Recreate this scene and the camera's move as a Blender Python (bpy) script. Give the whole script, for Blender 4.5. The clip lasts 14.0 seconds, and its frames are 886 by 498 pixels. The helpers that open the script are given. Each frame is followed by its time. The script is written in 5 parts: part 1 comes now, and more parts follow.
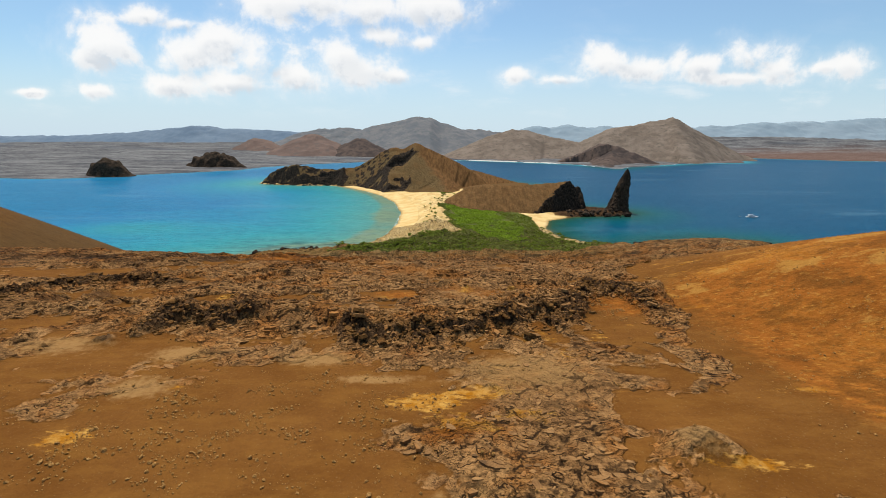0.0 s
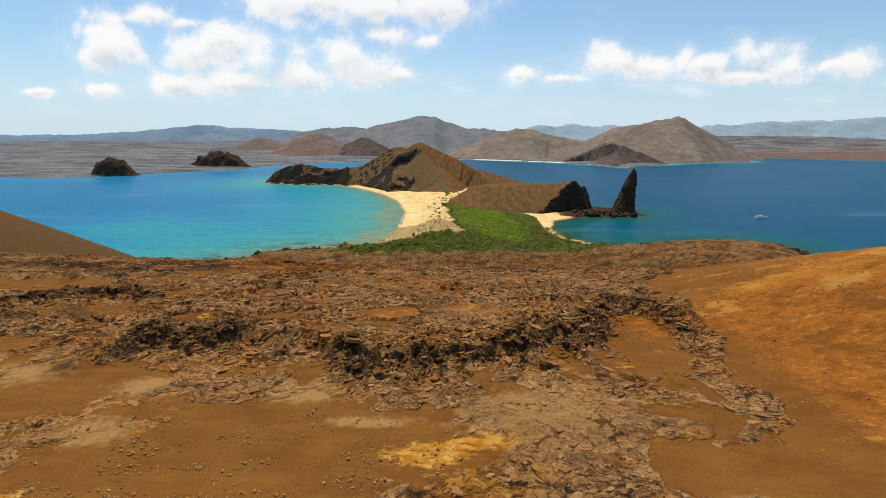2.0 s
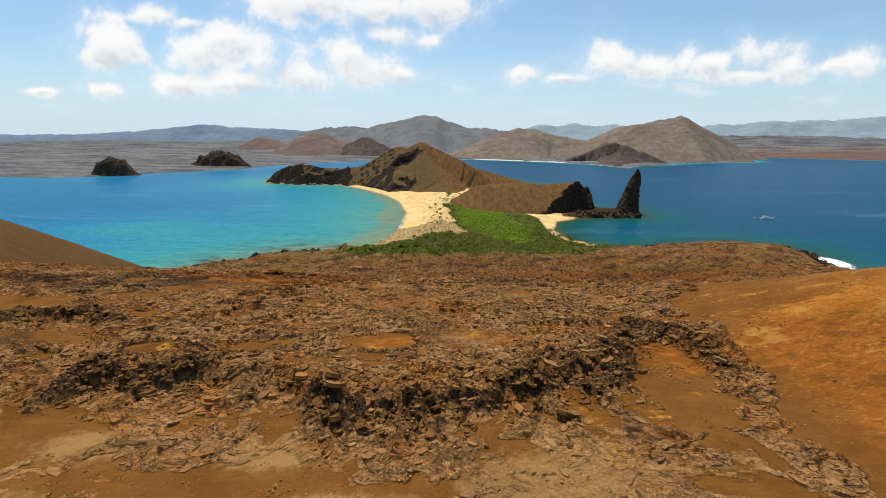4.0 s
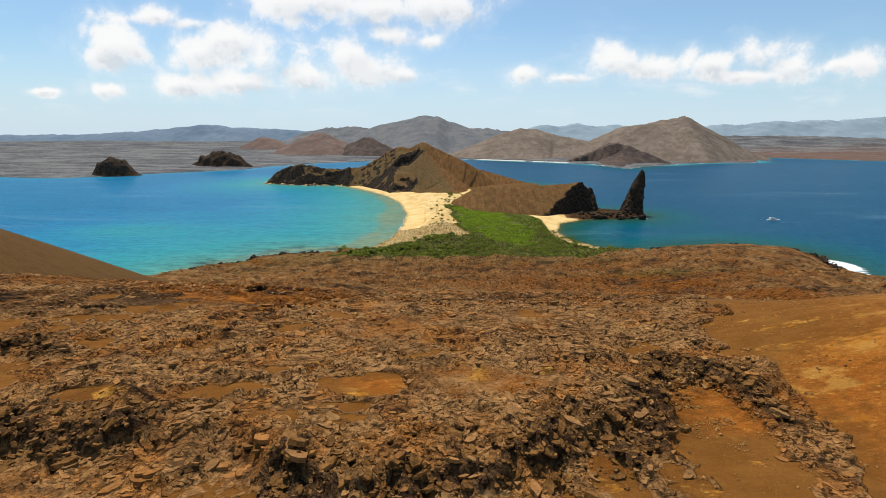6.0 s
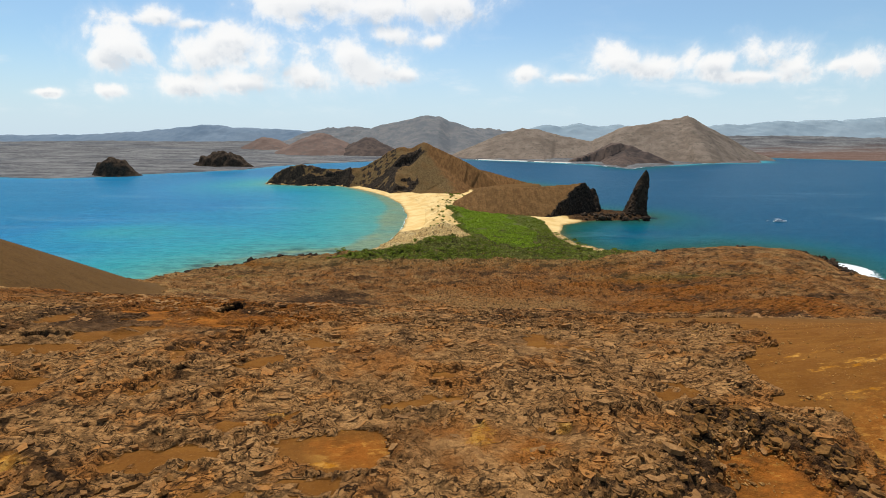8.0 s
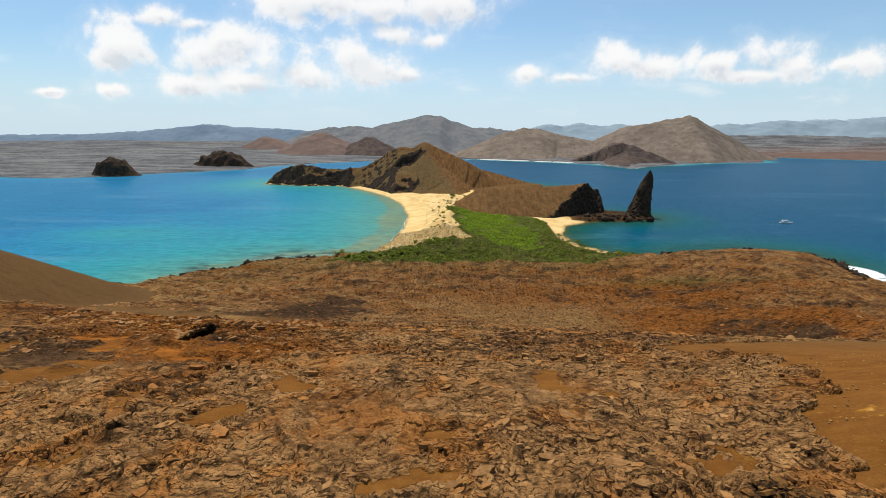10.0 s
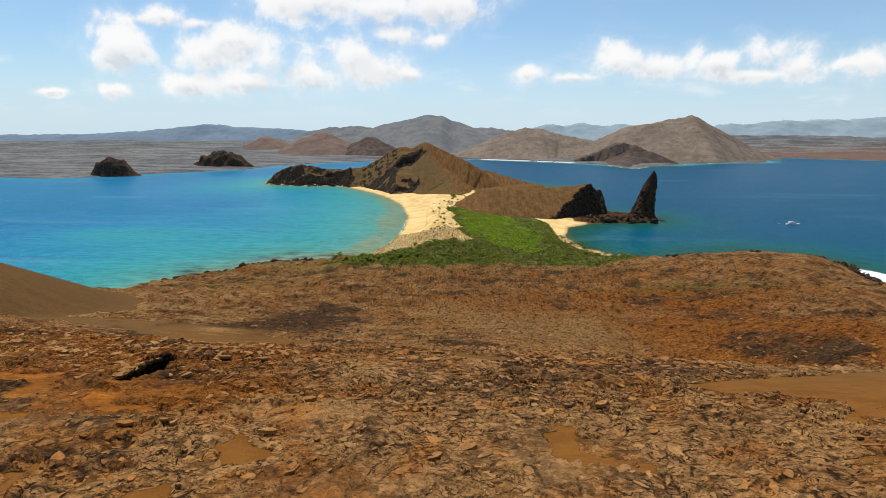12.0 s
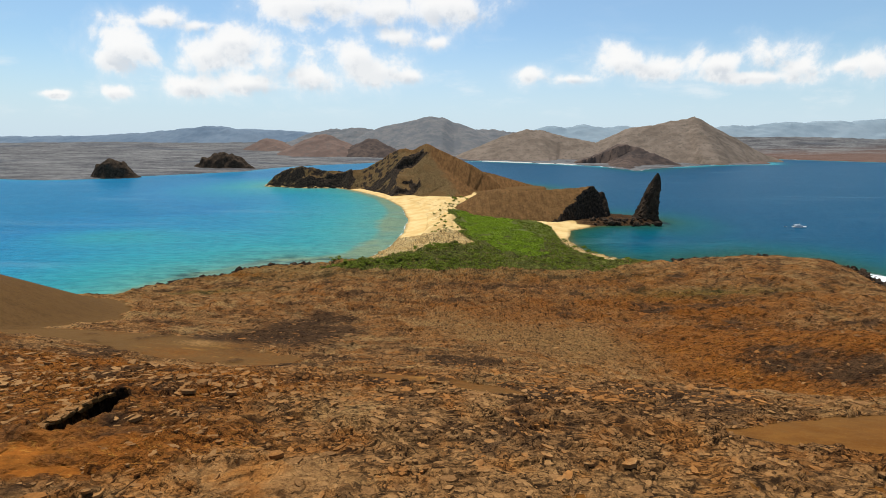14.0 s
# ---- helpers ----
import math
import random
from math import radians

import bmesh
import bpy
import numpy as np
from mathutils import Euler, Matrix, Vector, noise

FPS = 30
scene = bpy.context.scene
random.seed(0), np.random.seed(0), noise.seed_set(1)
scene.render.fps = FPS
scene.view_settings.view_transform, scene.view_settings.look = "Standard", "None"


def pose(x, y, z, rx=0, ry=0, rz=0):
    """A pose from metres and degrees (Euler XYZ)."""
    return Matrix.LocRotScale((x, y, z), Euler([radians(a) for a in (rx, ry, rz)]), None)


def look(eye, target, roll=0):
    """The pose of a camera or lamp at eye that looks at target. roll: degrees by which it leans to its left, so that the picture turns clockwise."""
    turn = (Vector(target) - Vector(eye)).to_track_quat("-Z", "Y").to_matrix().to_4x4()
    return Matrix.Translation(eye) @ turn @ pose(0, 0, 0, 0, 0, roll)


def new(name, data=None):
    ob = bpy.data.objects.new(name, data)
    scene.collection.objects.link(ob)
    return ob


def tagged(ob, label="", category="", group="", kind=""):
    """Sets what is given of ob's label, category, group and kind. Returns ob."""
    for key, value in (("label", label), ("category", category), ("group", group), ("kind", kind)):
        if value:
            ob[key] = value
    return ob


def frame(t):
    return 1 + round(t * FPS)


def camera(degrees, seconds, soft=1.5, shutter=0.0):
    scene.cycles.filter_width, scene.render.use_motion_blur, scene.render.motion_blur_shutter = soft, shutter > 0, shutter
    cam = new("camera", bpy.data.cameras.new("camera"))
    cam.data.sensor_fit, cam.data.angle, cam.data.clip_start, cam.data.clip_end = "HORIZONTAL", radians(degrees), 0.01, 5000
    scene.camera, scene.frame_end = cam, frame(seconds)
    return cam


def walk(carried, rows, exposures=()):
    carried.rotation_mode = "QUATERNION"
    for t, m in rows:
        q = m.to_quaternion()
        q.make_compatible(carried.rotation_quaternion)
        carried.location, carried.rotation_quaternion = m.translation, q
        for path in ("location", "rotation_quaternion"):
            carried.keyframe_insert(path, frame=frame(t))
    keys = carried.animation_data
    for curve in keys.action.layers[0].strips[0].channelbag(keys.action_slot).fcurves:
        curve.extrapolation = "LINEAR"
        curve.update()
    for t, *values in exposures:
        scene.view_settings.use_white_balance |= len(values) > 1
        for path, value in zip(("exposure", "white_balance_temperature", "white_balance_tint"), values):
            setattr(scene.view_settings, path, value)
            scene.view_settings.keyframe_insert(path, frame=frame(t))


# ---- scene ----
cam = camera(91.1, 14.0, soft=0.9)
PATH = [
    (0, (-1.602, -8.232, 128.808), (-1.573, -6.292, 128.323), 0.2),
    (0.5, (-1.629, -6.61, 128.837), (-1.602, -4.67, 128.351), 0.2),
    (1, (-1.641, -4.92, 128.907), (-1.619, -2.98, 128.42), 0.2),
    (1.5, (-1.646, -3.112, 129.053), (-1.631, -1.173, 128.565), 0.2),
    (2, (-1.595, -1.176, 129.207), (-1.584, 0.763, 128.718), 0.2),
    (2.5, (-1.527, 0.939, 129.319), (-1.517, 2.878, 128.829), 0.2),
    (3, (-1.383, 3.161, 129.394), (-1.376, 5.1, 128.904), 0.2),
    (5.5, (-0.85, 15.233, 129.718), (-0.85, 17.171, 129.226), 0.2),
    (6, (-0.667, 17.662, 129.791), (-0.671, 19.601, 129.301), 0.2),
    (6.5, (-0.535, 20.138, 129.85), (-0.542, 22.077, 129.36), 0.2),
    (7, (-0.368, 22.602, 129.908), (-0.377, 24.541, 129.418), 0.2),
    (7.5, (-0.193, 25.118, 129.952), (-0.202, 27.057, 129.462), 0.2),
    (8, (0.104, 27.63, 129.969), (0.093, 29.569, 129.479), 0.2),
    (10.5, (1.007, 40.407, 130.48), (0.989, 42.345, 129.988), 0.2),
    (11, (1.369, 43.208, 130.487), (1.349, 45.146, 129.996), 0.2),
    (11.5, (1.66, 46.147, 130.445), (1.638, 48.086, 129.953), 0.2),
    (12, (1.827, 49.168, 130.417), (1.805, 51.106, 129.925), 0.2),
    (12.5, (1.988, 52.072, 130.399), (1.964, 54.011, 129.909), 0.2),
    (13, (2.208, 54.853, 130.417), (2.184, 56.793, 129.929), 0.2),
    (13.5, (2.35, 57.018, 130.399), (2.323, 58.958, 129.912), 0.2),
    (14, (2.421, 58.649, 130.378), (2.393, 60.589, 129.893), 0.2),
]
walk(cam, [(t, look(eye, target, roll)) for t, eye, target, roll in PATH])


# ---- world and sun ----
SUN_EL, SUN_AZ = 64.0, -18.0  # degrees above the horizon; degrees from straight ahead (negative: to the left)
CLOUDS = [  # bearing, height, half width, half height (tangents ahead)
    (-0.705, 0.192, 0.091, 0.055), (-0.739, 0.170, 0.067, 0.032), (-0.617, 0.247, 0.086, 0.021), (-0.542, 0.234, 0.051, 0.016), (-0.532, 0.176, 0.074, 0.053), (-0.462, 0.202, 0.077, 0.045), (-0.387, 0.165, 0.088, 0.048),
    (-0.311, 0.131, 0.082, 0.034), (-0.565, 0.113, 0.067, 0.029), (-0.441, 0.119, 0.119, 0.032), (-0.294, 0.278, 0.136, 0.039), (-0.153, 0.264, 0.158, 0.046), (-0.000, 0.272, 0.125, 0.048), (-0.119, 0.213, 0.090, 0.028),
    (-0.199, 0.177, 0.066, 0.049), (-0.164, 0.149, 0.082, 0.039), (-0.097, 0.134, 0.056, 0.020), (-0.034, 0.200, 0.031, 0.017), (-0.732, 0.101, 0.045, 0.018), (-0.879, 0.097, 0.045, 0.010), (0.177, 0.138, 0.054, 0.023),
    (0.256, 0.129, 0.060, 0.016), (0.368, 0.163, 0.087, 0.036), (0.430, 0.148, 0.083, 0.030), (0.573, 0.159, 0.077, 0.036), (0.671, 0.179, 0.082, 0.039), (0.742, 0.153, 0.064, 0.030), (0.643, 0.134, 0.146, 0.017),
    (0.891, 0.160, 0.060, 0.032), (0.843, 0.157, 0.034, 0.015),
]


def tree_of(owner):
    owner.use_nodes = True
    tree = owner.node_tree
    tree.nodes.clear()
    return tree


class Nodes:
    """Short words for shader nodes."""

    def __init__(self, owner):
        self.t = tree_of(owner)

    def add(self, kind, **sets):
        n = self.t.nodes.new(kind)
        for k, v in sets.items():
            setattr(n, k, v)
        return n

    def join(self, a, b):
        self.t.links.new(a, b)

    def put(self, socket, v):
        if isinstance(v, bpy.types.NodeSocket):
            self.t.links.new(v, socket)
        elif v is not None:
            socket.default_value = v

    def math(self, op, a, b=None, c=None, clamp=False):
        n = self.add("ShaderNodeMath", operation=op, use_clamp=clamp)
        for s, v in zip(n.inputs, (a, b, c)):
            self.put(s, v)
        return n.outputs[0]

    def vec(self, op, a, b=None):
        n = self.add("ShaderNodeVectorMath", operation=op)
        self.put(n.inputs[0], a)
        if b is not None:
            self.put(n.inputs[1], b)
        return n.outputs["Value" if op in ("LENGTH", "DOT_PRODUCT", "DISTANCE") else "Vector"]

    def mix(self, f, a, b, blend="MIX"):
        n = self.add("ShaderNodeMix", data_type="RGBA", blend_type=blend)
        self.put(n.inputs[0], f)
        self.put(n.inputs[6], (*a, 1) if isinstance(a, tuple) else a)
        self.put(n.inputs[7], (*b, 1) if isinstance(b, tuple) else b)
        return n.outputs[2]

    def noise(self, v, scale, detail=5, rough=0.55, out=0, dist=0.0):
        n = self.add("ShaderNodeTexNoise")
        self.put(n.inputs["Vector"], v)
        n.inputs["Scale"].default_value, n.inputs["Detail"].default_value = scale, detail
        n.inputs["Roughness"].default_value, n.inputs["Distortion"].default_value = rough, dist
        return n.outputs[out]

    def voronoi(self, v, scale, feature="F1", out=0, rand=1.0):
        n = self.add("ShaderNodeTexVoronoi", feature=feature)
        self.put(n.inputs["Vector"], v)
        n.inputs["Scale"].default_value, n.inputs["Randomness"].default_value = scale, rand
        return n.outputs[out]

    def step(self, x, lo, hi, a=0.0, b=1.0):
        n = self.add("ShaderNodeMapRange", interpolation_type="SMOOTHSTEP")
        self.put(n.inputs[0], x)
        for i, v in enumerate((lo, hi, a, b)):
            n.inputs[1 + i].default_value = v
        return n.outputs[0]

    def ramp(self, x, stops):
        n = self.add("ShaderNodeValToRGB")
        self.put(n.inputs[0], x)
        e = n.color_ramp.elements
        while len(e) < len(stops):
            e.new(0.5)
        for el, (p, c) in zip(e, stops):
            el.position, el.color = p, (*c, 1)
        return n.outputs[0]

    def bump(self, h, strength, distance, normal=None):
        n = self.add("ShaderNodeBump")
        n.inputs["Strength"].default_value, n.inputs["Distance"].default_value = strength, distance
        self.put(n.inputs["Height"], h)
        if normal is not None:
            self.put(n.inputs["Normal"], normal)
        return n.outputs[0]

    def place(self, scale=None):
        p = self.add("ShaderNodeTexCoord").outputs["Object"]
        return self.vec("MULTIPLY", p, scale) if scale else p

    def surface(self, color, rough=0.9, normal=None, **more):
        b = self.add("ShaderNodeBsdfPrincipled")
        self.put(b.inputs["Base Color"], (*color, 1) if isinstance(color, tuple) else color)
        self.put(b.inputs["Roughness"], rough)
        b.inputs["Specular IOR Level"].default_value = more.get("spec", 0.25)
        b.inputs["Metallic"].default_value = more.get("metal", 0.0)
        if normal is not None:
            self.put(b.inputs["Normal"], normal)
        self.join(b.outputs[0], self.add("ShaderNodeOutputMaterial").inputs[0])
        return b


def make_world():
    world = bpy.data.worlds.new("sky")
    scene.world = world
    n = Nodes(world)
    sky = n.add("ShaderNodeTexSky", sky_type="NISHITA", sun_disc=False, sun_elevation=radians(SUN_EL),
                sun_rotation=radians(SUN_AZ), altitude=100.0, air_density=1.0, dust_density=0.7, ozone_density=1.6)
    d = n.add("ShaderNodeTexCoord").outputs["Generated"]
    s = n.add("ShaderNodeSeparateXYZ")
    n.join(d, s.inputs[0])
    ahead = n.math("MAXIMUM", s.outputs[1], 0.05)
    u, v = n.math("DIVIDE", s.outputs[0], ahead), n.math("DIVIDE", s.outputs[2], ahead)
    c = n.add("ShaderNodeCombineXYZ")
    n.join(u, c.inputs[0]), n.join(v, c.inputs[1])
    flat = c.outputs[0]
    puff = n.math("ADD", n.math("MULTIPLY", n.noise(flat, 7.0, 9, 0.62, 0, 0.3), 0.75), n.math("MULTIPLY", n.noise(flat, 22.0, 6, 0.6), 0.25))
    body, shady = None, None
    for x, z, rx, rz in CLOUDS:
        q = n.vec("MULTIPLY", n.vec("SUBTRACT", flat, (x, z, 0)), (1 / rx, 1 / rz, 0))
        r = n.math("SUBTRACT", 1.0, n.vec("LENGTH", q))
        body = r if body is None else n.math("SMOOTH_MAX", body, r, 0.4)
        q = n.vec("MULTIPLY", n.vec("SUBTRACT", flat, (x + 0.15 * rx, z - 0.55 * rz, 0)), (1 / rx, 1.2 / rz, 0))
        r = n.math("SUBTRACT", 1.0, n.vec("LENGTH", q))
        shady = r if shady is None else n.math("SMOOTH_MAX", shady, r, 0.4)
    body = n.math("MAXIMUM", body, -1.5)
    fluff = n.math("SUBTRACT", puff, 0.49)
    dens = n.math("ADD", n.math("MULTIPLY", body, 1.0), n.math("MULTIPLY", fluff, 4.2))
    cover = n.math("ADD", n.math("MULTIPLY", n.step(dens, 0.0, 0.62), 0.62), n.step(dens, -0.6, 0.9, 0.0, 0.38))
    wisps = n.math("MULTIPLY", n.step(n.noise(n.vec("MULTIPLY", flat, (1.0, 3.2, 1.0)), 4.2, 6, 0.6), 0.5, 0.75),
                   n.math("MULTIPLY", n.step(v, 0.03, 0.10), n.step(v, 0.13, 0.24, 0.50, 0.05)))
    front = n.step(s.outputs[1], 0.1, 0.3)
    cover = n.math("MULTIPLY", n.math("MAXIMUM", cover, wisps), n.math("MULTIPLY", front, 0.93))
    around = n.math("MULTIPLY", n.step(n.noise(d, 3.0, 6, 0.6), 0.56, 0.72, 0.0, 0.7), n.math("SUBTRACT", 1.0, front))
    cover = n.math("MAXIMUM", cover, around)
    # cloud shading is painted into the sky colour: undersides turn grey
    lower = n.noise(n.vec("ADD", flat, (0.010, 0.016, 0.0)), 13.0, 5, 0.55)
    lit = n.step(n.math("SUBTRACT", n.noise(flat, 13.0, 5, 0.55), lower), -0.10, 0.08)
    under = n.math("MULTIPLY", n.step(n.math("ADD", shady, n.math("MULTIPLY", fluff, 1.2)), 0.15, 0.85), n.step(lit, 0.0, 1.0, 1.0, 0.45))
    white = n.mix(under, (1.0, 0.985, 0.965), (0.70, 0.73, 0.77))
    pale = n.mix(n.step(v, 0.0, 0.25, 0.90, 0.16), n.mix(1.0, sky.outputs[0], (0.092, 0.117, 0.126), "MULTIPLY"), (0.62, 0.76, 0.87))
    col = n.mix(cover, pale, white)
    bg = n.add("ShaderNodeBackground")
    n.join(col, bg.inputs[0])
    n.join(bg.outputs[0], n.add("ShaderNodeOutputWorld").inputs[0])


make_world()
lamp = bpy.data.lights.new("sun", "SUN")
lamp.energy, lamp.angle, lamp.color = 5.0, radians(0.53), (1.0, 0.95, 0.87)
sun = new("sun", lamp)
az, el = radians(SUN_AZ), radians(SUN_EL)
sun.matrix_world = look((math.sin(az) * math.cos(el) * 900, math.cos(az) * math.cos(el) * 900, math.sin(el) * 900), (0, 0, 0))
scene.view_settings.exposure = 0.0


# ---- noise on arrays ----
ANG = np.linspace(0, 2 * np.pi, 64, endpoint=False)
GX, GY = np.cos(ANG).astype(np.float32), np.sin(ANG).astype(np.float32)


def hashed(ix, iy, seed):
    h = ix.astype(np.uint32) * np.uint32(374761393) + iy.astype(np.uint32) * np.uint32(668265263) + np.uint32((seed * 2246822519) % 4294967296)
    h = (h ^ (h >> np.uint32(13))) * np.uint32(1274126177)
    h = (h ^ (h >> np.uint32(15))) * np.uint32(2246822519)
    return h ^ (h >> np.uint32(16))


def grad(x, y, seed=0):
    """Smooth noise, about -1 to 1."""
    fx, fy = np.floor(x), np.floor(y)
    ix, iy = fx.astype(np.int64), fy.astype(np.int64)
    dx, dy = (x - fx).astype(np.float32), (y - fy).astype(np.float32)
    wx, wy = dx * dx * dx * (dx * (dx * 6 - 15) + 10), dy * dy * dy * (dy * (dy * 6 - 15) + 10)

    def corner(i, j):
        k = hashed(ix + i, iy + j, seed) & np.uint32(63)
        return GX[k] * (dx - i) + GY[k] * (dy - j)

    a, b, c, d = corner(0, 0), corner(1, 0), corner(0, 1), corner(1, 1)
    top = a + wx * (b - a)
    return 1.5 * (top + wy * (c + wx * (d - c) - top))


def fbm(x, y, size, octaves=4, seed=0, gain=0.5):
    total, amp = 0, 1.0
    for i in range(octaves):
        total = total + amp * grad(x / size + 13.7 * i, y / size - 7.1 * i, seed + i)
        size, amp = size * 0.47, amp * gain
    return total


def ridged(x, y, size, octaves=4, seed=0, gain=0.5):
    total, amp = 0, 1.0
    for i in range(octaves):
        total = total + amp * (1 - 2 * np.abs(grad(x / size + 5.3 * i, y / size + 9.1 * i, seed + i)))
        size, amp = size * 0.47, amp * gain
    return total


def cells(x, y, seed=0):
    """Distance to the nearest and second nearest seed, the way to the nearest, and its random number."""
    ix, iy = np.floor(x).astype(np.int64), np.floor(y).astype(np.int64)
    f1, f2 = np.full(x.shape, 9.0, np.float32), np.full(x.shape, 9.0, np.float32)
    ox, oy, who = np.zeros_like(f1), np.zeros_like(f1), np.zeros_like(f1)
    for i in (-1, 0, 1):
        for j in (-1, 0, 1):
            h = hashed(ix + i, iy + j, seed)
            px = (ix + i + (h & np.uint32(1023)) / 1023.0 - x).astype(np.float32)
            py = (iy + j + ((h >> np.uint32(10)) & np.uint32(1023)) / 1023.0 - y).astype(np.float32)
            d = np.sqrt(px * px + py * py)
            near = d < f1
            f2 = np.where(near, f1, np.minimum(f2, d))
            ox, oy = np.where(near, px, ox), np.where(near, py, oy)
            who = np.where(near, (h >> np.uint32(20)) / 4095.0, who).astype(np.float32)
            f1 = np.where(near, d, f1)
    return f1, f2, ox, oy, who


def smooth(x, lo, hi):
    t = np.clip((x - lo) / (hi - lo), 0, 1)
    return t * t * (3 - 2 * t)


def bell(x, y, cx, cy, rx, ry):
    return np.exp(-(((x - cx) / rx) ** 2 + ((y - cy) / ry) ** 2))


def softmax(a, b, k):
    h = np.clip(0.5 + 0.5 * (a - b) / k, 0, 1)
    return b + (a - b) * h + k * h * (1 - h)


def line_distance(x, y, pts):
    """Distance to a polyline, and the share of its length at the nearest place."""
    best, along, n = np.full(x.shape, 1e9), np.zeros(x.shape), len(pts) - 1
    for i in range(n):
        (ax, ay), (bx, by) = pts[i][:2], pts[i + 1][:2]
        ex, ey = bx - ax, by - ay
        t = np.clip(((x - ax) * ex + (y - ay) * ey) / (ex * ex + ey * ey), 0, 1)
        d = np.hypot(x - ax - t * ex, y - ay - t * ey)
        near = d < best
        best, along = np.where(near, d, best), np.where(near, (i + t) / n, along)
    return best, along


def inside(x, y, pts):
    hit = np.zeros(x.shape, bool)
    for (ax, ay), (bx, by) in zip(pts, pts[1:] + pts[:1]):
        if ay != by:
            hit ^= ((ay > y) != (by > y)) & (x < (bx - ax) * (y - ay) / (by - ay) + ax)
    return hit


def shore(x, y, pts):
    """Metres inland (positive) or out to sea (negative) of an outline."""
    d, _ = line_distance(x, y, pts + pts[:1])
    return np.where(inside(x, y, pts), d, -d)


def ridge(x, y, pts, slope, soft=8.0):
    """Height of a ridge whose crest runs through pts (x, y, z)."""
    d, a = line_distance(x, y, pts)
    top = np.interp(a * (len(pts) - 1), range(len(pts)), [p[2] for p in pts])
    return top - slope * (np.sqrt(d * d + soft * soft) - soft)


def sheet(name, xs, ys, height, keep=None, fields=None, lift=None):
    """A mesh over a grid of places; fields are colour attributes by name."""
    gx, gy = np.meshgrid(xs, ys)
    z = height
    nx, ny = len(xs), len(ys)
    idx = np.arange(nx * ny).reshape(ny, nx)
    quads = np.stack([idx[:-1, :-1], idx[:-1, 1:], idx[1:, 1:], idx[1:, :-1]], -1).reshape(-1, 4)
    if keep is not None:
        k = keep[:-1, :-1] | keep[:-1, 1:] | keep[1:, 1:] | keep[1:, :-1]
        quads = quads[k.ravel()]
        used = np.unique(quads)
        back = np.full(nx * ny, -1)
        back[used] = np.arange(len(used))
        quads = back[quads]
    else:
        used = np.arange(nx * ny)
    co = np.stack([gx.ravel()[used], gy.ravel()[used], z.ravel()[used]], -1).astype(np.float32)
    me = mesh_from(name, co, quads)
    for key, chans in (fields or {}).items():
        at = me.attributes.new(key, "FLOAT_COLOR", "POINT")
        rows = np.stack([np.broadcast_to(c, z.shape).ravel()[used] for c in chans], -1).astype(np.float32)
        at.data.foreach_set("color", rows.ravel())
    return me


def mesh_from(name, co, faces):
    me = bpy.data.meshes.new(name)
    k = faces.shape[1]
    me.vertices.add(len(co)), me.loops.add(faces.size), me.polygons.add(len(faces))
    me.vertices.foreach_set("co", np.asarray(co, np.float32).ravel())
    me.loops.foreach_set("vertex_index", faces.astype(np.int32).ravel())
    me.polygons.foreach_set("loop_start", (np.arange(len(faces)) * k).astype(np.int32))
    me.polygons.foreach_set("use_smooth", np.ones(len(faces), bool))
    me.update(calc_edges=True)
    return me


def part(name, me, material, parent=None, label=""):
    ob = new(name, me)
    if not me.materials:
        me.materials.append(material)
    ob.parent = parent
    return tagged(ob, label) if label else ob


# ---- materials ----
def mat(name):
    m = bpy.data.materials.new(name)
    return m, Nodes(m)


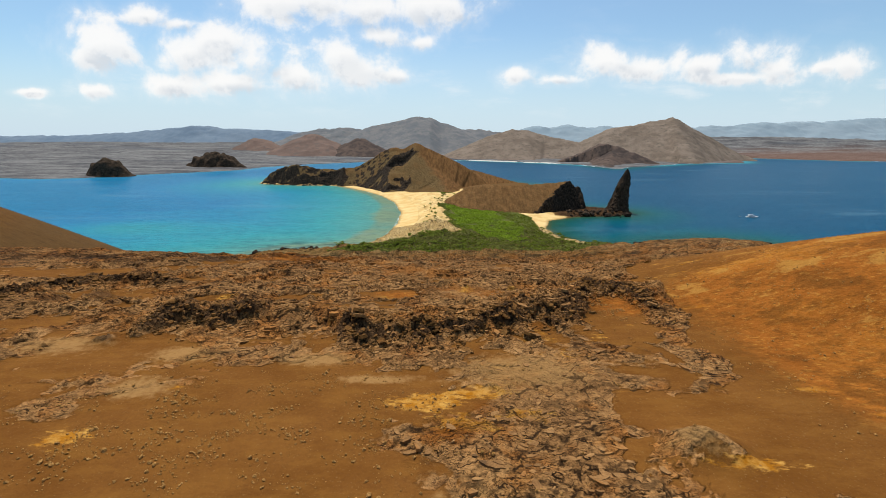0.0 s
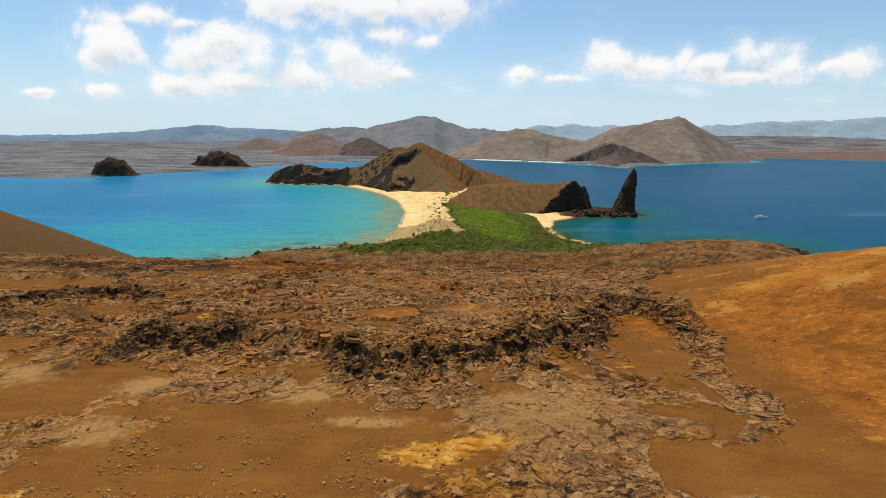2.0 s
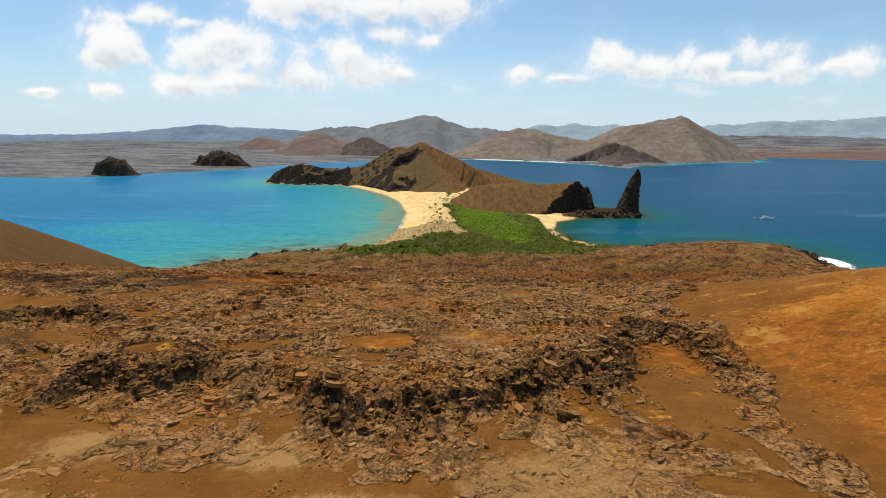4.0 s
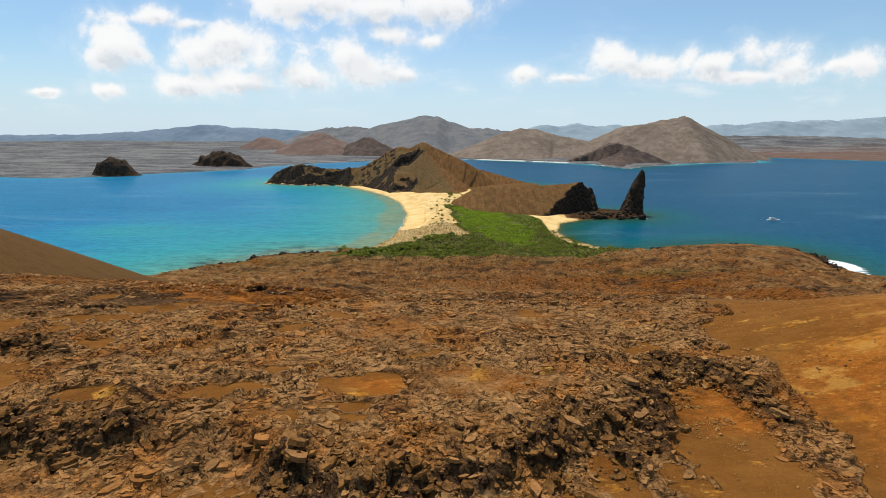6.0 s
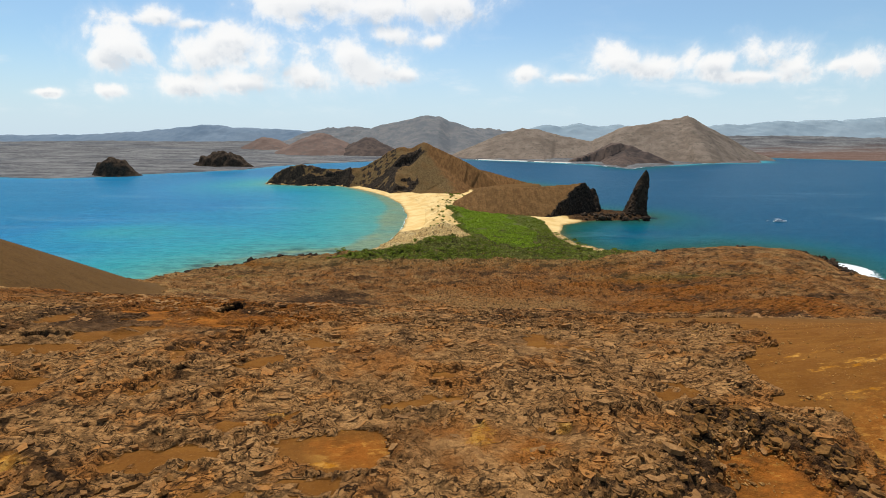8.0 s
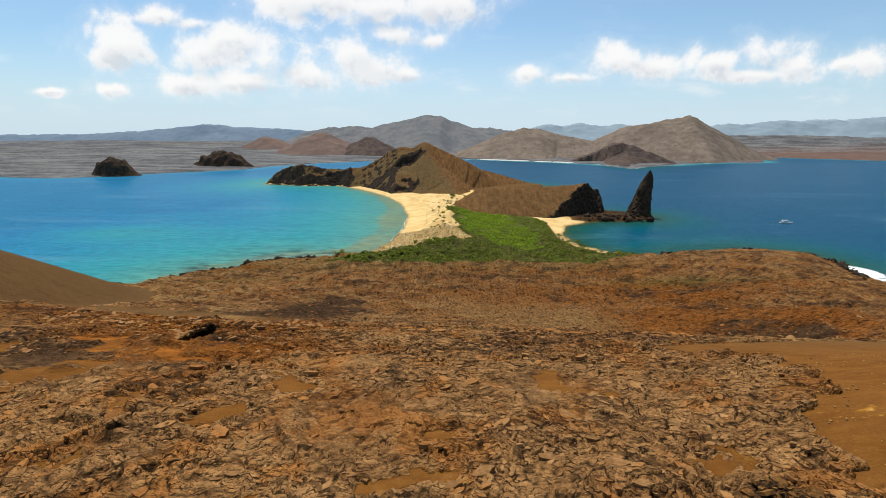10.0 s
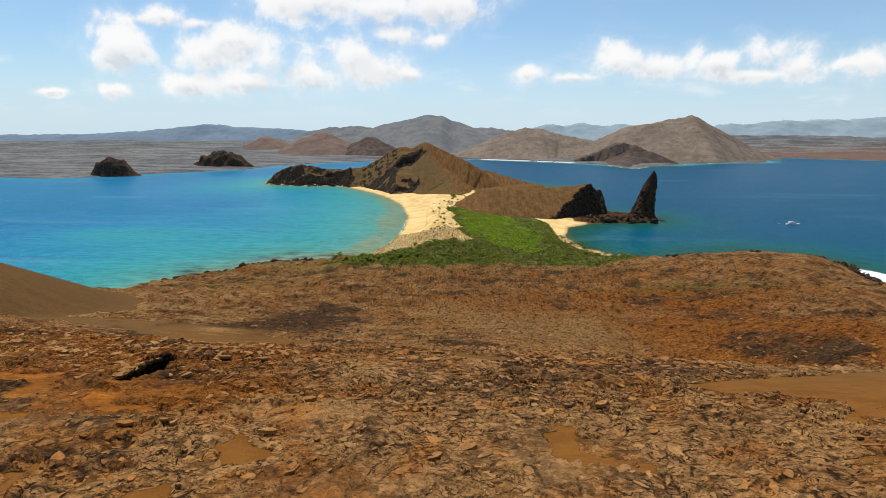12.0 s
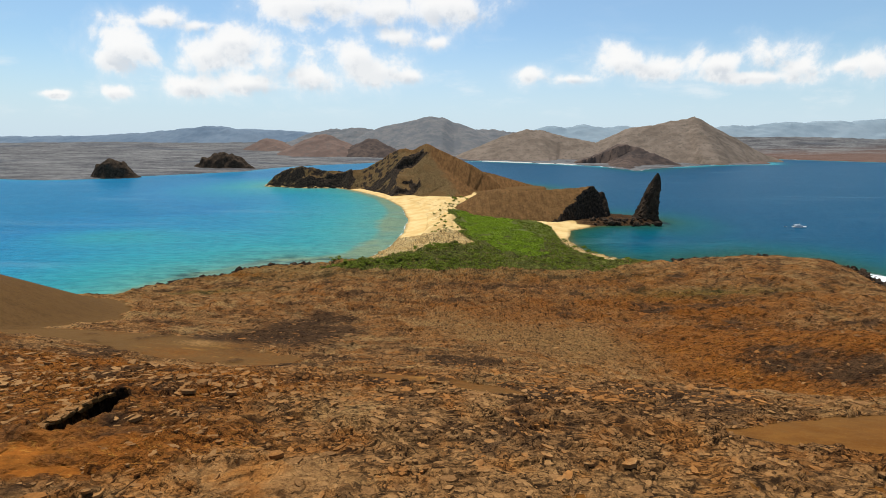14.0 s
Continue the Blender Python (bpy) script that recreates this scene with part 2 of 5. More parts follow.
def ground_material():
    m, n = mat("volcanic_ground")
    p = n.place()
    a = n.add("ShaderNodeAttribute", attribute_name="mask_a")
    b = n.add("ShaderNodeAttribute", attribute_name="mask_b")
    sa, sb = n.add("ShaderNodeSeparateColor"), n.add("ShaderNodeSeparateColor")
    n.join(a.outputs["Color"], sa.inputs[0]), n.join(b.outputs["Color"], sb.inputs[0])
    lava, rub, ochre = sa.outputs
    red = a.outputs["Alpha"]
    sand, pale, scrub = sb.outputs
    wet = b.outputs["Alpha"]
    grain, patch = n.noise(p, 2.6, 8, 0.68), n.noise(p, 0.16, 5, 0.55)
    mid = n.noise(p, 0.55, 7, 0.66)
    cinder = n.mix(n.step(patch, 0.3, 0.7), (0.1250, 0.0480, 0.0095), (0.1580, 0.0640, 0.0140))
    cinder = n.mix(n.step(grain, 0.40, 0.75, 0.0, 0.5), cinder, (0.0930, 0.0360, 0.0095))
    cinder = n.mix(n.step(n.noise(n.vec("MULTIPLY", p, (0.6, 1.4, 1.0)), 0.35, 7, 0.7), 0.42, 0.66, 0.0, 0.5), cinder, (0.198, 0.085, 0.017))
    cinder = n.mix(n.step(n.noise(p, 5.0, 3, 0.6), 0.60, 0.72, 0.0, 0.5), cinder, (0.230, 0.135, 0.050))
    sp = n.add("ShaderNodeSeparateXYZ")
    n.join(p, sp.inputs[0])
    ash = n.math("MULTIPLY", n.step(n.math("ADD", sp.outputs[1], n.math("MULTIPLY", mid, 30.0)), 106.0, 135.0), n.step(sp.outputs[2], 88.0, 104.0, 1.0, 0.25))
    cinder = n.mix(n.math("MULTIPLY", ash, 0.85), cinder, n.mix(mid, (0.082, 0.046, 0.0175), (0.138, 0.078, 0.0290)))
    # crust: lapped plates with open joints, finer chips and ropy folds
    c = n.add("ShaderNodeAttribute", attribute_name="mask_c")
    sc = n.add("ShaderNodeSeparateColor")
    n.join(c.outputs["Color"], sc.inputs[0])
    edge, calm, clink = sc.outputs
    under = c.outputs["Alpha"]
    bent = n.vec("ADD", p, n.vec("MULTIPLY", n.vec("SUBTRACT", n.noise(p, 0.30, 3, 0.5, 1), (0.5, 0.5, 0.5)), (4.5, 4.5, 0.0)))
    bent = n.vec("ADD", bent, n.vec("MULTIPLY", n.vec("SUBTRACT", n.noise(p, 1.7, 3, 0.55, 1), (0.5, 0.5, 0.5)), (0.9, 0.7, 0.0)))
    long = n.vec("MULTIPLY", bent, (0.72, 1.35, 0.0))
    gape = n.noise(p, 0.33, 4, 0.6)
    chips = n.add("ShaderNodeTexVoronoi", feature="F1")
    n.join(long, chips.inputs["Vector"])
    chips.inputs["Scale"].default_value = 1.9
    lean = n.vec("DOT_PRODUCT", n.vec("SUBTRACT", long, chips.outputs["Position"]), (0.25, -1.0, 0.0))
    shade = n.add("ShaderNodeSeparateColor")
    n.join(chips.outputs["Color"], shade.inputs[0])
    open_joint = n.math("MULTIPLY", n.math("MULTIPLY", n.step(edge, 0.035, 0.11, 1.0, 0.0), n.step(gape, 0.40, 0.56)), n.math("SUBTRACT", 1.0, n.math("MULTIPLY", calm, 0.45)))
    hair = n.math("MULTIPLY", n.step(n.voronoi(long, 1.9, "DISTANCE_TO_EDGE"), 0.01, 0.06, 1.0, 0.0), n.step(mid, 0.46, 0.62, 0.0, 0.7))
    by = n.add("ShaderNodeSeparateXYZ")
    n.join(bent, by.inputs[0])

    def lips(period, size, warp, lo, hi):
        """Ledge after ledge: the height of each lip, and the shade line painted in front of it."""
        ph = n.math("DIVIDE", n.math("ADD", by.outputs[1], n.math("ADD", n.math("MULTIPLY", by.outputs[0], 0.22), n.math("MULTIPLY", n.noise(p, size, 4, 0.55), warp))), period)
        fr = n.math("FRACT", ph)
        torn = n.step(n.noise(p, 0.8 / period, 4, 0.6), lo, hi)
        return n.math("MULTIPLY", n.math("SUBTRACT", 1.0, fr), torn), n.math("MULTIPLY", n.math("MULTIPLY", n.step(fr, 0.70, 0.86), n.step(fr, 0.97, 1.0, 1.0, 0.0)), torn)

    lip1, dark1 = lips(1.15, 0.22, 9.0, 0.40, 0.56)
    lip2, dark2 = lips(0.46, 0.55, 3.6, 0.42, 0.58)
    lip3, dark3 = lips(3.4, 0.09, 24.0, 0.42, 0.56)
    # shade below the ledges, painted into the rock colour
    ledge_shade = n.math("MAXIMUM", n.math("MAXIMUM", dark1, n.math("MULTIPLY", dark2, 0.75)), n.math("MULTIPLY", dark3, 0.7))
    ledge_shade = n.math("MAXIMUM", ledge_shade, n.math("MULTIPLY", under, n.step(mid, 0.36, 0.52)))
    joints_and_shade = n.math("MULTIPLY", n.math("MAXIMUM", open_joint, n.math("MULTIPLY", n.math("MAXIMUM", ledge_shade, hair), n.math("SUBTRACT", 1.0, calm))), n.math("MAXIMUM", lava, rub))
    broad = n.noise(n.vec("MULTIPLY", bent, (0.7, 1.3, 0.0)), 0.11, 6, 0.62)
    tone = n.math("ADD", n.math("MULTIPLY", broad, 0.55), n.math("ADD", n.math("MULTIPLY", grain, 0.30), n.math("ADD", 0.05, n.math("MULTIPLY", shade.outputs[0], 0.12))))
    rock = n.ramp(tone, [(0.36, (0.1380, 0.0662, 0.0235)), (0.52, (0.2967, 0.1490, 0.0538)), (0.68, (0.4485, 0.2374, 0.0883)), (0.90, (0.6210, 0.3588, 0.1463))])
    rusty = n.ramp(tone, [(0.36, (0.1311, 0.0469, 0.0124)), (0.54, (0.2967, 0.1159, 0.0276)), (0.72, (0.4416, 0.1877, 0.0469)), (0.92, (0.5796, 0.2829, 0.0856))])
    rock = n.mix(n.step(n.math("ADD", patch, n.math("MULTIPLY", n.math("SUBTRACT", mid, 0.5), 0.3)), 0.47, 0.63, 0.0, 0.85), rock, rusty)
    rough = n.ramp(tone, [(0.38, (0.0312, 0.0169, 0.0091)), (0.60, (0.1066, 0.0572, 0.0260)), (0.90, (0.2600, 0.1495, 0.0676))])
    col = n.mix(n.step(n.math("ADD", lava, n.math("MULTIPLY", n.math("SUBTRACT", grain, 0.5), 0.7)), 0.3, 0.62), cinder, rock)
    veil = n.noise(n.vec("MULTIPLY", bent, (0.75, 1.25, 0.0)), 0.050, 9, 0.72)
    slope = n.math("MULTIPLY", lava, n.step(n.math("ADD", sp.outputs[1], n.math("MULTIPLY", mid, 40.0)), 100.0, 150.0))
    col = n.mix(n.math("MULTIPLY", slope, n.step(veil, 0.51, 0.60, 0.0, 0.75)), col, n.mix(grain, (0.270, 0.150, 0.050), (0.520, 0.330, 0.140)))
    col = n.mix(n.math("MULTIPLY", slope, n.step(veil, 0.36, 0.46, 0.75, 0.0)), col, n.mix(grain, (0.040, 0.022, 0.012), (0.170, 0.084, 0.034)))
    spot = n.noise(p, 0.9, 6, 0.68)
    streak = n.noise(n.vec("MULTIPLY", p, (0.6, 1.5, 1.0)), 1.1, 8, 0.72)
    gold = n.mix(n.step(spot, 0.35, 0.7), (0.300, 0.112, 0.007), (0.500, 0.270, 0.060))
    col = n.mix(n.step(n.math("ADD", ochre, n.math("MULTIPLY", n.math("SUBTRACT", streak, 0.54), 3.0)), 0.40, 0.85, 0.0, 0.9), col, gold)
    rust = n.ramp(tone, [(0.40, (0.2028, 0.0624, 0.0094)), (0.68, (0.3432, 0.1123, 0.0172)), (0.96, (0.5304, 0.2184, 0.0437))])
    col = n.mix(n.step(n.math("ADD", red, n.math("MULTIPLY", n.math("SUBTRACT", spot, 0.5), 0.8)), 0.25, 0.9, 0.0, 0.85), col, rust)
    flaky = n.step(n.noise(n.vec("MULTIPLY", p, (0.7, 1.2, 1.0)), 0.75, 9, 0.74), 0.50, 0.60)
    col = n.mix(n.math("MULTIPLY", n.math("MULTIPLY", red, flaky), 0.55), col, n.mix(grain, (0.070, 0.026, 0.006), (0.150, 0.058, 0.012)))
    scab = n.step(n.noise(n.vec("MULTIPLY", p, (0.6, 1.4, 1.0)), 1.3, 9, 0.74), 0.55, 0.62)
    col = n.mix(n.math("MULTIPLY", n.math("MULTIPLY", n.step(red, 0.25, 0.8), scab), 0.7), col, n.mix(grain, (0.300, 0.120, 0.018), (0.470, 0.240, 0.050)))
    drift = n.noise(n.vec("MULTIPLY", p, (0.6, 1.3, 1.0)), 0.13, 8, 0.70)
    flank = n.math("MULTIPLY", n.step(red, 0.2, 0.6), n.math("SUBTRACT", 1.0, lava))
    col = n.mix(n.math("MULTIPLY", flank, n.step(drift, 0.50, 0.58, 0.0, 0.65)), col, n.mix(grain, (0.095, 0.034, 0.007), (0.155, 0.060, 0.012)))
    col = n.mix(n.math("MULTIPLY", flank, n.step(drift, 0.38, 0.45, 0.6, 0.0)), col, n.mix(grain, (0.290, 0.130, 0.020), (0.460, 0.250, 0.060)))
    crust = n.mix(grain, (0.215, 0.108, 0.033), (0.360, 0.205, 0.078))
    col = n.mix(n.step(n.math("ADD", pale, n.math("MULTIPLY", n.math("SUBTRACT", spot, 0.5), 0.9)), 0.35, 0.7, 0.0, 0.8), col, crust)
    col = n.mix(n.step(n.math("ADD", rub, n.math("MULTIPLY", n.math("SUBTRACT", mid, 0.5), 0.9)), 0.18, 0.80, 0.0, 0.97), col, rough)
    beach = n.mix(n.step(n.noise(p, 0.05, 5), 0.35, 0.7), (0.56, 0.365, 0.140), (0.66, 0.480, 0.220))
    col = n.mix(sand, col, n.mix(n.math("MULTIPLY", n.step(n.noise(n.vec("MULTIPLY", p, (0.6, 1.2, 1.0)), 0.10, 7, 0.7), 0.52, 0.62, 0.0, 0.6), n.step(sp.outputs[2], 4.0, 8.0)), beach, (0.300, 0.185, 0.070)))
    green = n.mix(n.noise(p, 0.3, 6, 0.7), (0.040, 0.062, 0.010), (0.095, 0.120, 0.026))
    col = n.mix(n.math("MULTIPLY", scrub, n.step(n.noise(p, 0.22, 6, 0.7), 0.26, 0.48)), col, green)
    col = n.mix(wet, col, (0.030, 0.026, 0.022))
    # open joints and hair cracks, plus painted ledge shade, darken the rock
    col = n.mix(n.math("MULTIPLY", joints_and_shade, 0.92), col, (0.013, 0.008, 0.005))
    hard = n.math("MAXIMUM", lava, rub)
    chipped = n.math("ADD", n.math("MULTIPLY", lean, n.math("ADD", n.math("MULTIPLY", n.math("SUBTRACT", 1.0, calm), 0.22), n.math("MULTIPLY", clink, 0.6))), n.math("MULTIPLY", shade.outputs[1], 0.22))
    relief = n.math("ADD", n.math("MULTIPLY", n.math("SUBTRACT", n.noise(p, 3.2, 5, 0.6), 0.5), n.math("ADD", n.math("ADD", 0.10, n.math("MULTIPLY", red, 0.25)), n.math("MULTIPLY", hard, 0.40))),
                    n.math("MULTIPLY", hard, n.math("ADD", chipped, n.math("ADD", n.math("ADD", n.math("MULTIPLY", lip1, 0.22), n.math("ADD", n.math("MULTIPLY", lip2, 0.12), n.math("MULTIPLY", lip3, 0.55))), n.math("MULTIPLY", joints_and_shade, -0.20)))))
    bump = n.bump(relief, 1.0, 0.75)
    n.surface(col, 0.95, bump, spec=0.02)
    return m


def headland_material():
    m, n = mat("headland_cinder")
    p = n.place()
    a = n.add("ShaderNodeAttribute", attribute_name="mask_a")
    s = n.add("ShaderNodeSeparateColor")
    n.join(a.outputs["Color"], s.inputs[0])
    rill = n.noise(n.vec("MULTIPLY", p, (1.0, 0.25, 0.25)), 0.16, 7, 0.68)
    big, fine = n.noise(p, 0.02, 5, 0.6), n.noise(p, 0.28, 8, 0.72)
    ember = n.mix(n.step(rill, 0.36, 0.64), (0.1050, 0.0520, 0.0190), (0.1850, 0.0930, 0.0340))
    olive = n.mix(n.step(fine, 0.34, 0.66), (0.0720, 0.0450, 0.0190), (0.1750, 0.1130, 0.0480))
    olive = n.mix(n.step(big, 0.44, 0.62, 0.0, 0.6), olive, (0.1500, 0.0820, 0.0310))
    soil = n.mix(s.outputs[1], olive, ember)
    soil = n.mix(n.step(n.noise(p, 0.11, 6, 0.7), 0.54, 0.66, 0.0, 0.45), soil, (0.0600, 0.0390, 0.0170))
    scarp = n.mix(n.step(fine, 0.38, 0.70), (0.014, 0.011, 0.009), (0.080, 0.056, 0.036))
    rocky = n.step(n.math("ADD", s.outputs[0], n.math("MULTIPLY", n.math("SUBTRACT", n.noise(p, 0.07, 8, 0.72), 0.5), 1.3)), 0.17, 0.36)
    n.surface(n.mix(rocky, soil, scarp), 0.95, n.bump(n.noise(p, 0.25, 6, 0.62), 0.8, 2.2), spec=0.02)
    return m


def rock_material(name, dark, light, stain=None, size=1.0, depth=0.35):
    m, n = mat(name)
    p = n.place()
    big, fine = n.noise(p, 0.35 / size, 6, 0.6), n.noise(p, 2.2 / size, 8, 0.68)
    col = n.mix(n.step(n.math("ADD", n.math("MULTIPLY", big, 0.5), n.math("MULTIPLY", fine, 0.5)), 0.36, 0.64), dark, light)
    if stain:
        col = n.mix(n.step(n.noise(p, 0.9 / size, 5, 0.6), 0.55, 0.7, 0.0, 0.8), col, stain)
    n.surface(col, 0.95, n.bump(n.noise(p, 1.8 / size, 4, 0.5), 0.7, depth * size * 0.5), spec=0.04)
    return m


def hill_material(name, dark, light, speck, dots=0.05, relief=2.0):
    """Dry distant slopes: rills, faint layers and dots of scrub."""
    m, n = mat(name)
    p = n.place()
    big, fine = n.noise(p, 0.006, 5, 0.55), n.noise(p, dots * 0.8, 7, 0.68)
    rill = n.noise(n.vec("MULTIPLY", p, (1.0, 1.0, 0.35)), 0.018, 6, 0.62)
    col = n.mix(n.step(n.math("ADD", n.math("MULTIPLY", rill, 0.55), n.math("MULTIPLY", big, 0.45)), 0.40, 0.60), dark, light)
    col = n.mix(n.step(fine, 0.50, 0.64, 0.0, 0.75), col, speck)
    n.surface(col, 0.95, n.bump(n.noise(p, 0.03, 6, 0.55), 0.5, relief * 2), spec=0.02)
    return m


def plain_material():
    m, n = mat("grey_lava_plain")
    p = n.place()
    flow = n.noise(n.vec("MULTIPLY", p, (0.30, 1.0, 1.0)), 0.012, 8, 0.70)
    fine, big = n.noise(n.vec("MULTIPLY", p, (0.5, 1.0, 1.0)), 0.07, 7, 0.7), n.noise(n.vec("MULTIPLY", p, (0.35, 1.0, 1.0)), 0.0016, 5, 0.6)
    col = n.mix(n.step(n.math("ADD", n.math("MULTIPLY", flow, 0.6), n.math("MULTIPLY", fine, 0.4)), 0.38, 0.62), (0.060, 0.058, 0.060), (0.185, 0.178, 0.168))
    col = n.mix(n.step(big, 0.52, 0.62, 0.0, 0.6), col, (0.060, 0.068, 0.080))
    s = n.add("ShaderNodeSeparateXYZ")
    n.join(p, s.inputs[0])
    old = n.math("MULTIPLY", n.step(s.outputs[0], 1500.0, 2100.0), n.step(n.math("ADD", s.outputs[1], n.math("MULTIPLY", flow, 900.0)), 3900.0, 4500.0, 1.0, 0.0))
    col = n.mix(n.math("MULTIPLY", old, 0.75), col, n.mix(fine, (0.085, 0.048, 0.034), (0.190, 0.105, 0.070)))
    n.surface(col, 0.95, n.bump(fine, 0.5, 6.0), spec=0.02)
    return m


def sea_material():
    m, n = mat("sea_water")
    p = n.place()
    a = n.add("ShaderNodeAttribute", attribute_name="mask_a")
    s = n.add("ShaderNodeSeparateColor")
    n.join(a.outputs["Color"], s.inputs[0])
    depth, foam, reef = s.outputs
    east = a.outputs["Alpha"]
    swirl = n.noise(p, 0.006, 6, 0.6)
    dd = n.math("ADD", depth, n.math("MULTIPLY", n.math("SUBTRACT", swirl, 0.5), 0.20))
    west = n.ramp(dd, [(0.0, (0.170, 0.235, 0.140)), (0.035, (0.075, 0.260, 0.215)), (0.20, (0.030, 0.250, 0.262)), (0.45, (0.018, 0.205, 0.300)), (0.70, (0.012, 0.158, 0.295)), (1.0, (0.007, 0.142, 0.262))])
    far = n.ramp(dd, [(0.0, (0.075, 0.080, 0.022)), (0.08, (0.014, 0.074, 0.046)), (0.34, (0.003, 0.086, 0.110)), (0.60, (0.003, 0.068, 0.126)), (1.0, (0.002, 0.064, 0.126))])
    col = n.mix(east, west, far)
    col = n.mix(n.math("MULTIPLY", reef, n.step(n.noise(n.vec("MULTIPLY", p, (0.6, 1.3, 1.0)), 0.05, 6, 0.65), 0.42, 0.62)), col, (0.020, 0.060, 0.055))
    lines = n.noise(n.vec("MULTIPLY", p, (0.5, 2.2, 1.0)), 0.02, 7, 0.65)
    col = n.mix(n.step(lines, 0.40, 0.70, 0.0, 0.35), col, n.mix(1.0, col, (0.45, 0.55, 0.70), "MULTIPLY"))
    # shading of small waves, painted into the water colour
    ripple_shade = n.noise(n.vec("MULTIPLY", p, (0.45, 1.2, 1.0)), 0.13, 7, 0.70)
    col = n.mix(n.step(ripple_shade, 0.36, 0.62, 0.70, 0.0), col, n.mix(1.0, col, (0.45, 0.55, 0.62), "MULTIPLY"))
    # pale streaks of surface sheen, also painted as colour
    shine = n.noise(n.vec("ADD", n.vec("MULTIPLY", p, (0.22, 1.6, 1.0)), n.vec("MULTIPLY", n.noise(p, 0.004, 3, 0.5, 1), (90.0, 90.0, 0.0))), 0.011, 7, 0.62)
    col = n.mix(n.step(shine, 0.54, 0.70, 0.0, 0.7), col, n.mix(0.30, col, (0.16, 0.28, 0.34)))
    white = n.step(n.math("ADD", foam, n.math("MULTIPLY", n.math("SUBTRACT", n.noise(p, 0.28, 7, 0.7), 0.5), 1.4)), 0.45, 0.75)
    col = n.mix(white, col, (0.85, 0.88, 0.88))
    caps = n.noise(n.vec("MULTIPLY", p, (0.35, 1.0, 1.0)), 0.06, 8, 0.75)
    h = n.math("ADD", n.math("MULTIPLY", n.noise(n.vec("MULTIPLY", p, (0.6, 1.5, 1.0)), 0.12, 8, 0.7), 1.0), n.math("MULTIPLY", caps, 0.6))
    n.surface(col, n.step(white, 0.0, 1.0, 0.32, 0.9), n.bump(h, 0.45, 1.6), spec=0.012)
    return m


def leaf_material(name, dark, light, dry):
    m, n = mat(name)
    p = n.place()
    isl = n.add("ShaderNodeNewGeometry").outputs["Random Per Island"]
    col = n.mix(isl, dark, light)
    col = n.mix(n.step(n.noise(p, 0.03, 5, 0.6), 0.46, 0.66, 0.0, 0.8), col, dry)
    n.surface(col, 0.85, spec=0.05)
    return m


def crust_material():
    m, n = mat("lava_crust_plate")
    p = n.place()
    isl = n.add("ShaderNodeNewGeometry").outputs["Random Per Island"]
    grain, patch = n.noise(p, 2.6, 8, 0.68), n.noise(p, 0.16, 5, 0.55)
    mid, broad = n.noise(p, 0.55, 7, 0.66), n.noise(p, 0.07, 5, 0.6)
    far_off = n.noise(p, 0.018, 4, 0.6)
    tone = n.math("ADD", n.math("MULTIPLY", isl, 0.13), n.math("ADD", n.math("MULTIPLY", grain, 0.40), n.math("ADD", n.math("MULTIPLY", mid, 0.24), n.math("MULTIPLY", broad, 0.30))))
    rock = n.ramp(tone, [(0.36, (0.1040, 0.0494, 0.0189)), (0.52, (0.2340, 0.1183, 0.0442)), (0.66, (0.3640, 0.1950, 0.0741)), (0.86, (0.5200, 0.2990, 0.1235))])
    rusty = n.ramp(tone, [(0.36, (0.0975, 0.0351, 0.0104)), (0.54, (0.2405, 0.0962, 0.0247)), (0.70, (0.3835, 0.1625, 0.0429)), (0.88, (0.5070, 0.2470, 0.0780))])
    red = n.step(n.math("ADD", patch, n.math("ADD", n.math("MULTIPLY", n.math("SUBTRACT", far_off, 0.5), 1.0), n.math("MULTIPLY", n.math("SUBTRACT", isl, 0.5), 0.16))), 0.46, 0.64, 0.0, 0.85)
    col = n.mix(red, rock, rusty)
    col = n.mix(n.step(n.noise(p, 0.23, 6, 0.66), 0.55, 0.70, 0.0, 0.7), col, n.mix(grain, (0.030, 0.018, 0.011), (0.105, 0.062, 0.032)))
    col = n.mix(n.step(n.noise(p, 0.9, 6, 0.68), 0.66, 0.76, 0.0, 0.6), col, (0.300, 0.170, 0.055))
    n.surface(col, 0.95, n.bump(n.noise(p, 4.0, 5, 0.62), 0.8, 0.22), spec=0.03)
    return m


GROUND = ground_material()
CRUST = crust_material()
HEADLAND = headland_material()
SEA = sea_material()
BASALT = rock_material("dark_basalt", (0.016, 0.012, 0.009), (0.085, 0.055, 0.034), (0.10, 0.075, 0.05), 3.0, 0.8)
BLOCK = rock_material("lava_block", (0.050, 0.023, 0.007), (0.210, 0.100, 0.030), (0.19, 0.075, 0.018), 0.5)
STONE = rock_material("loose_stone", (0.170, 0.078, 0.018), (0.420, 0.225, 0.072), None, 0.3)
LAVA_PLAIN = plain_material()
TUFF = hill_material("brown_tuff", (0.148, 0.112, 0.084), (0.215, 0.165, 0.126), (0.105, 0.088, 0.066), 0.06, 2.0)
RED_CONE = hill_material("red_cinder", (0.135, 0.092, 0.074), (0.180, 0.122, 0.096), (0.120, 0.096, 0.082), 0.03, 1.0)
GREY_HILL = hill_material("grey_scrub_hill", (0.128, 0.132, 0.136), (0.178, 0.168, 0.160), (0.106, 0.118, 0.120), 0.03, 1.5)
DARK_CONE = hill_material("dark_cinder", (0.060, 0.046, 0.040), (0.110, 0.078, 0.062), (0.045, 0.038, 0.034), 0.04, 2.5)
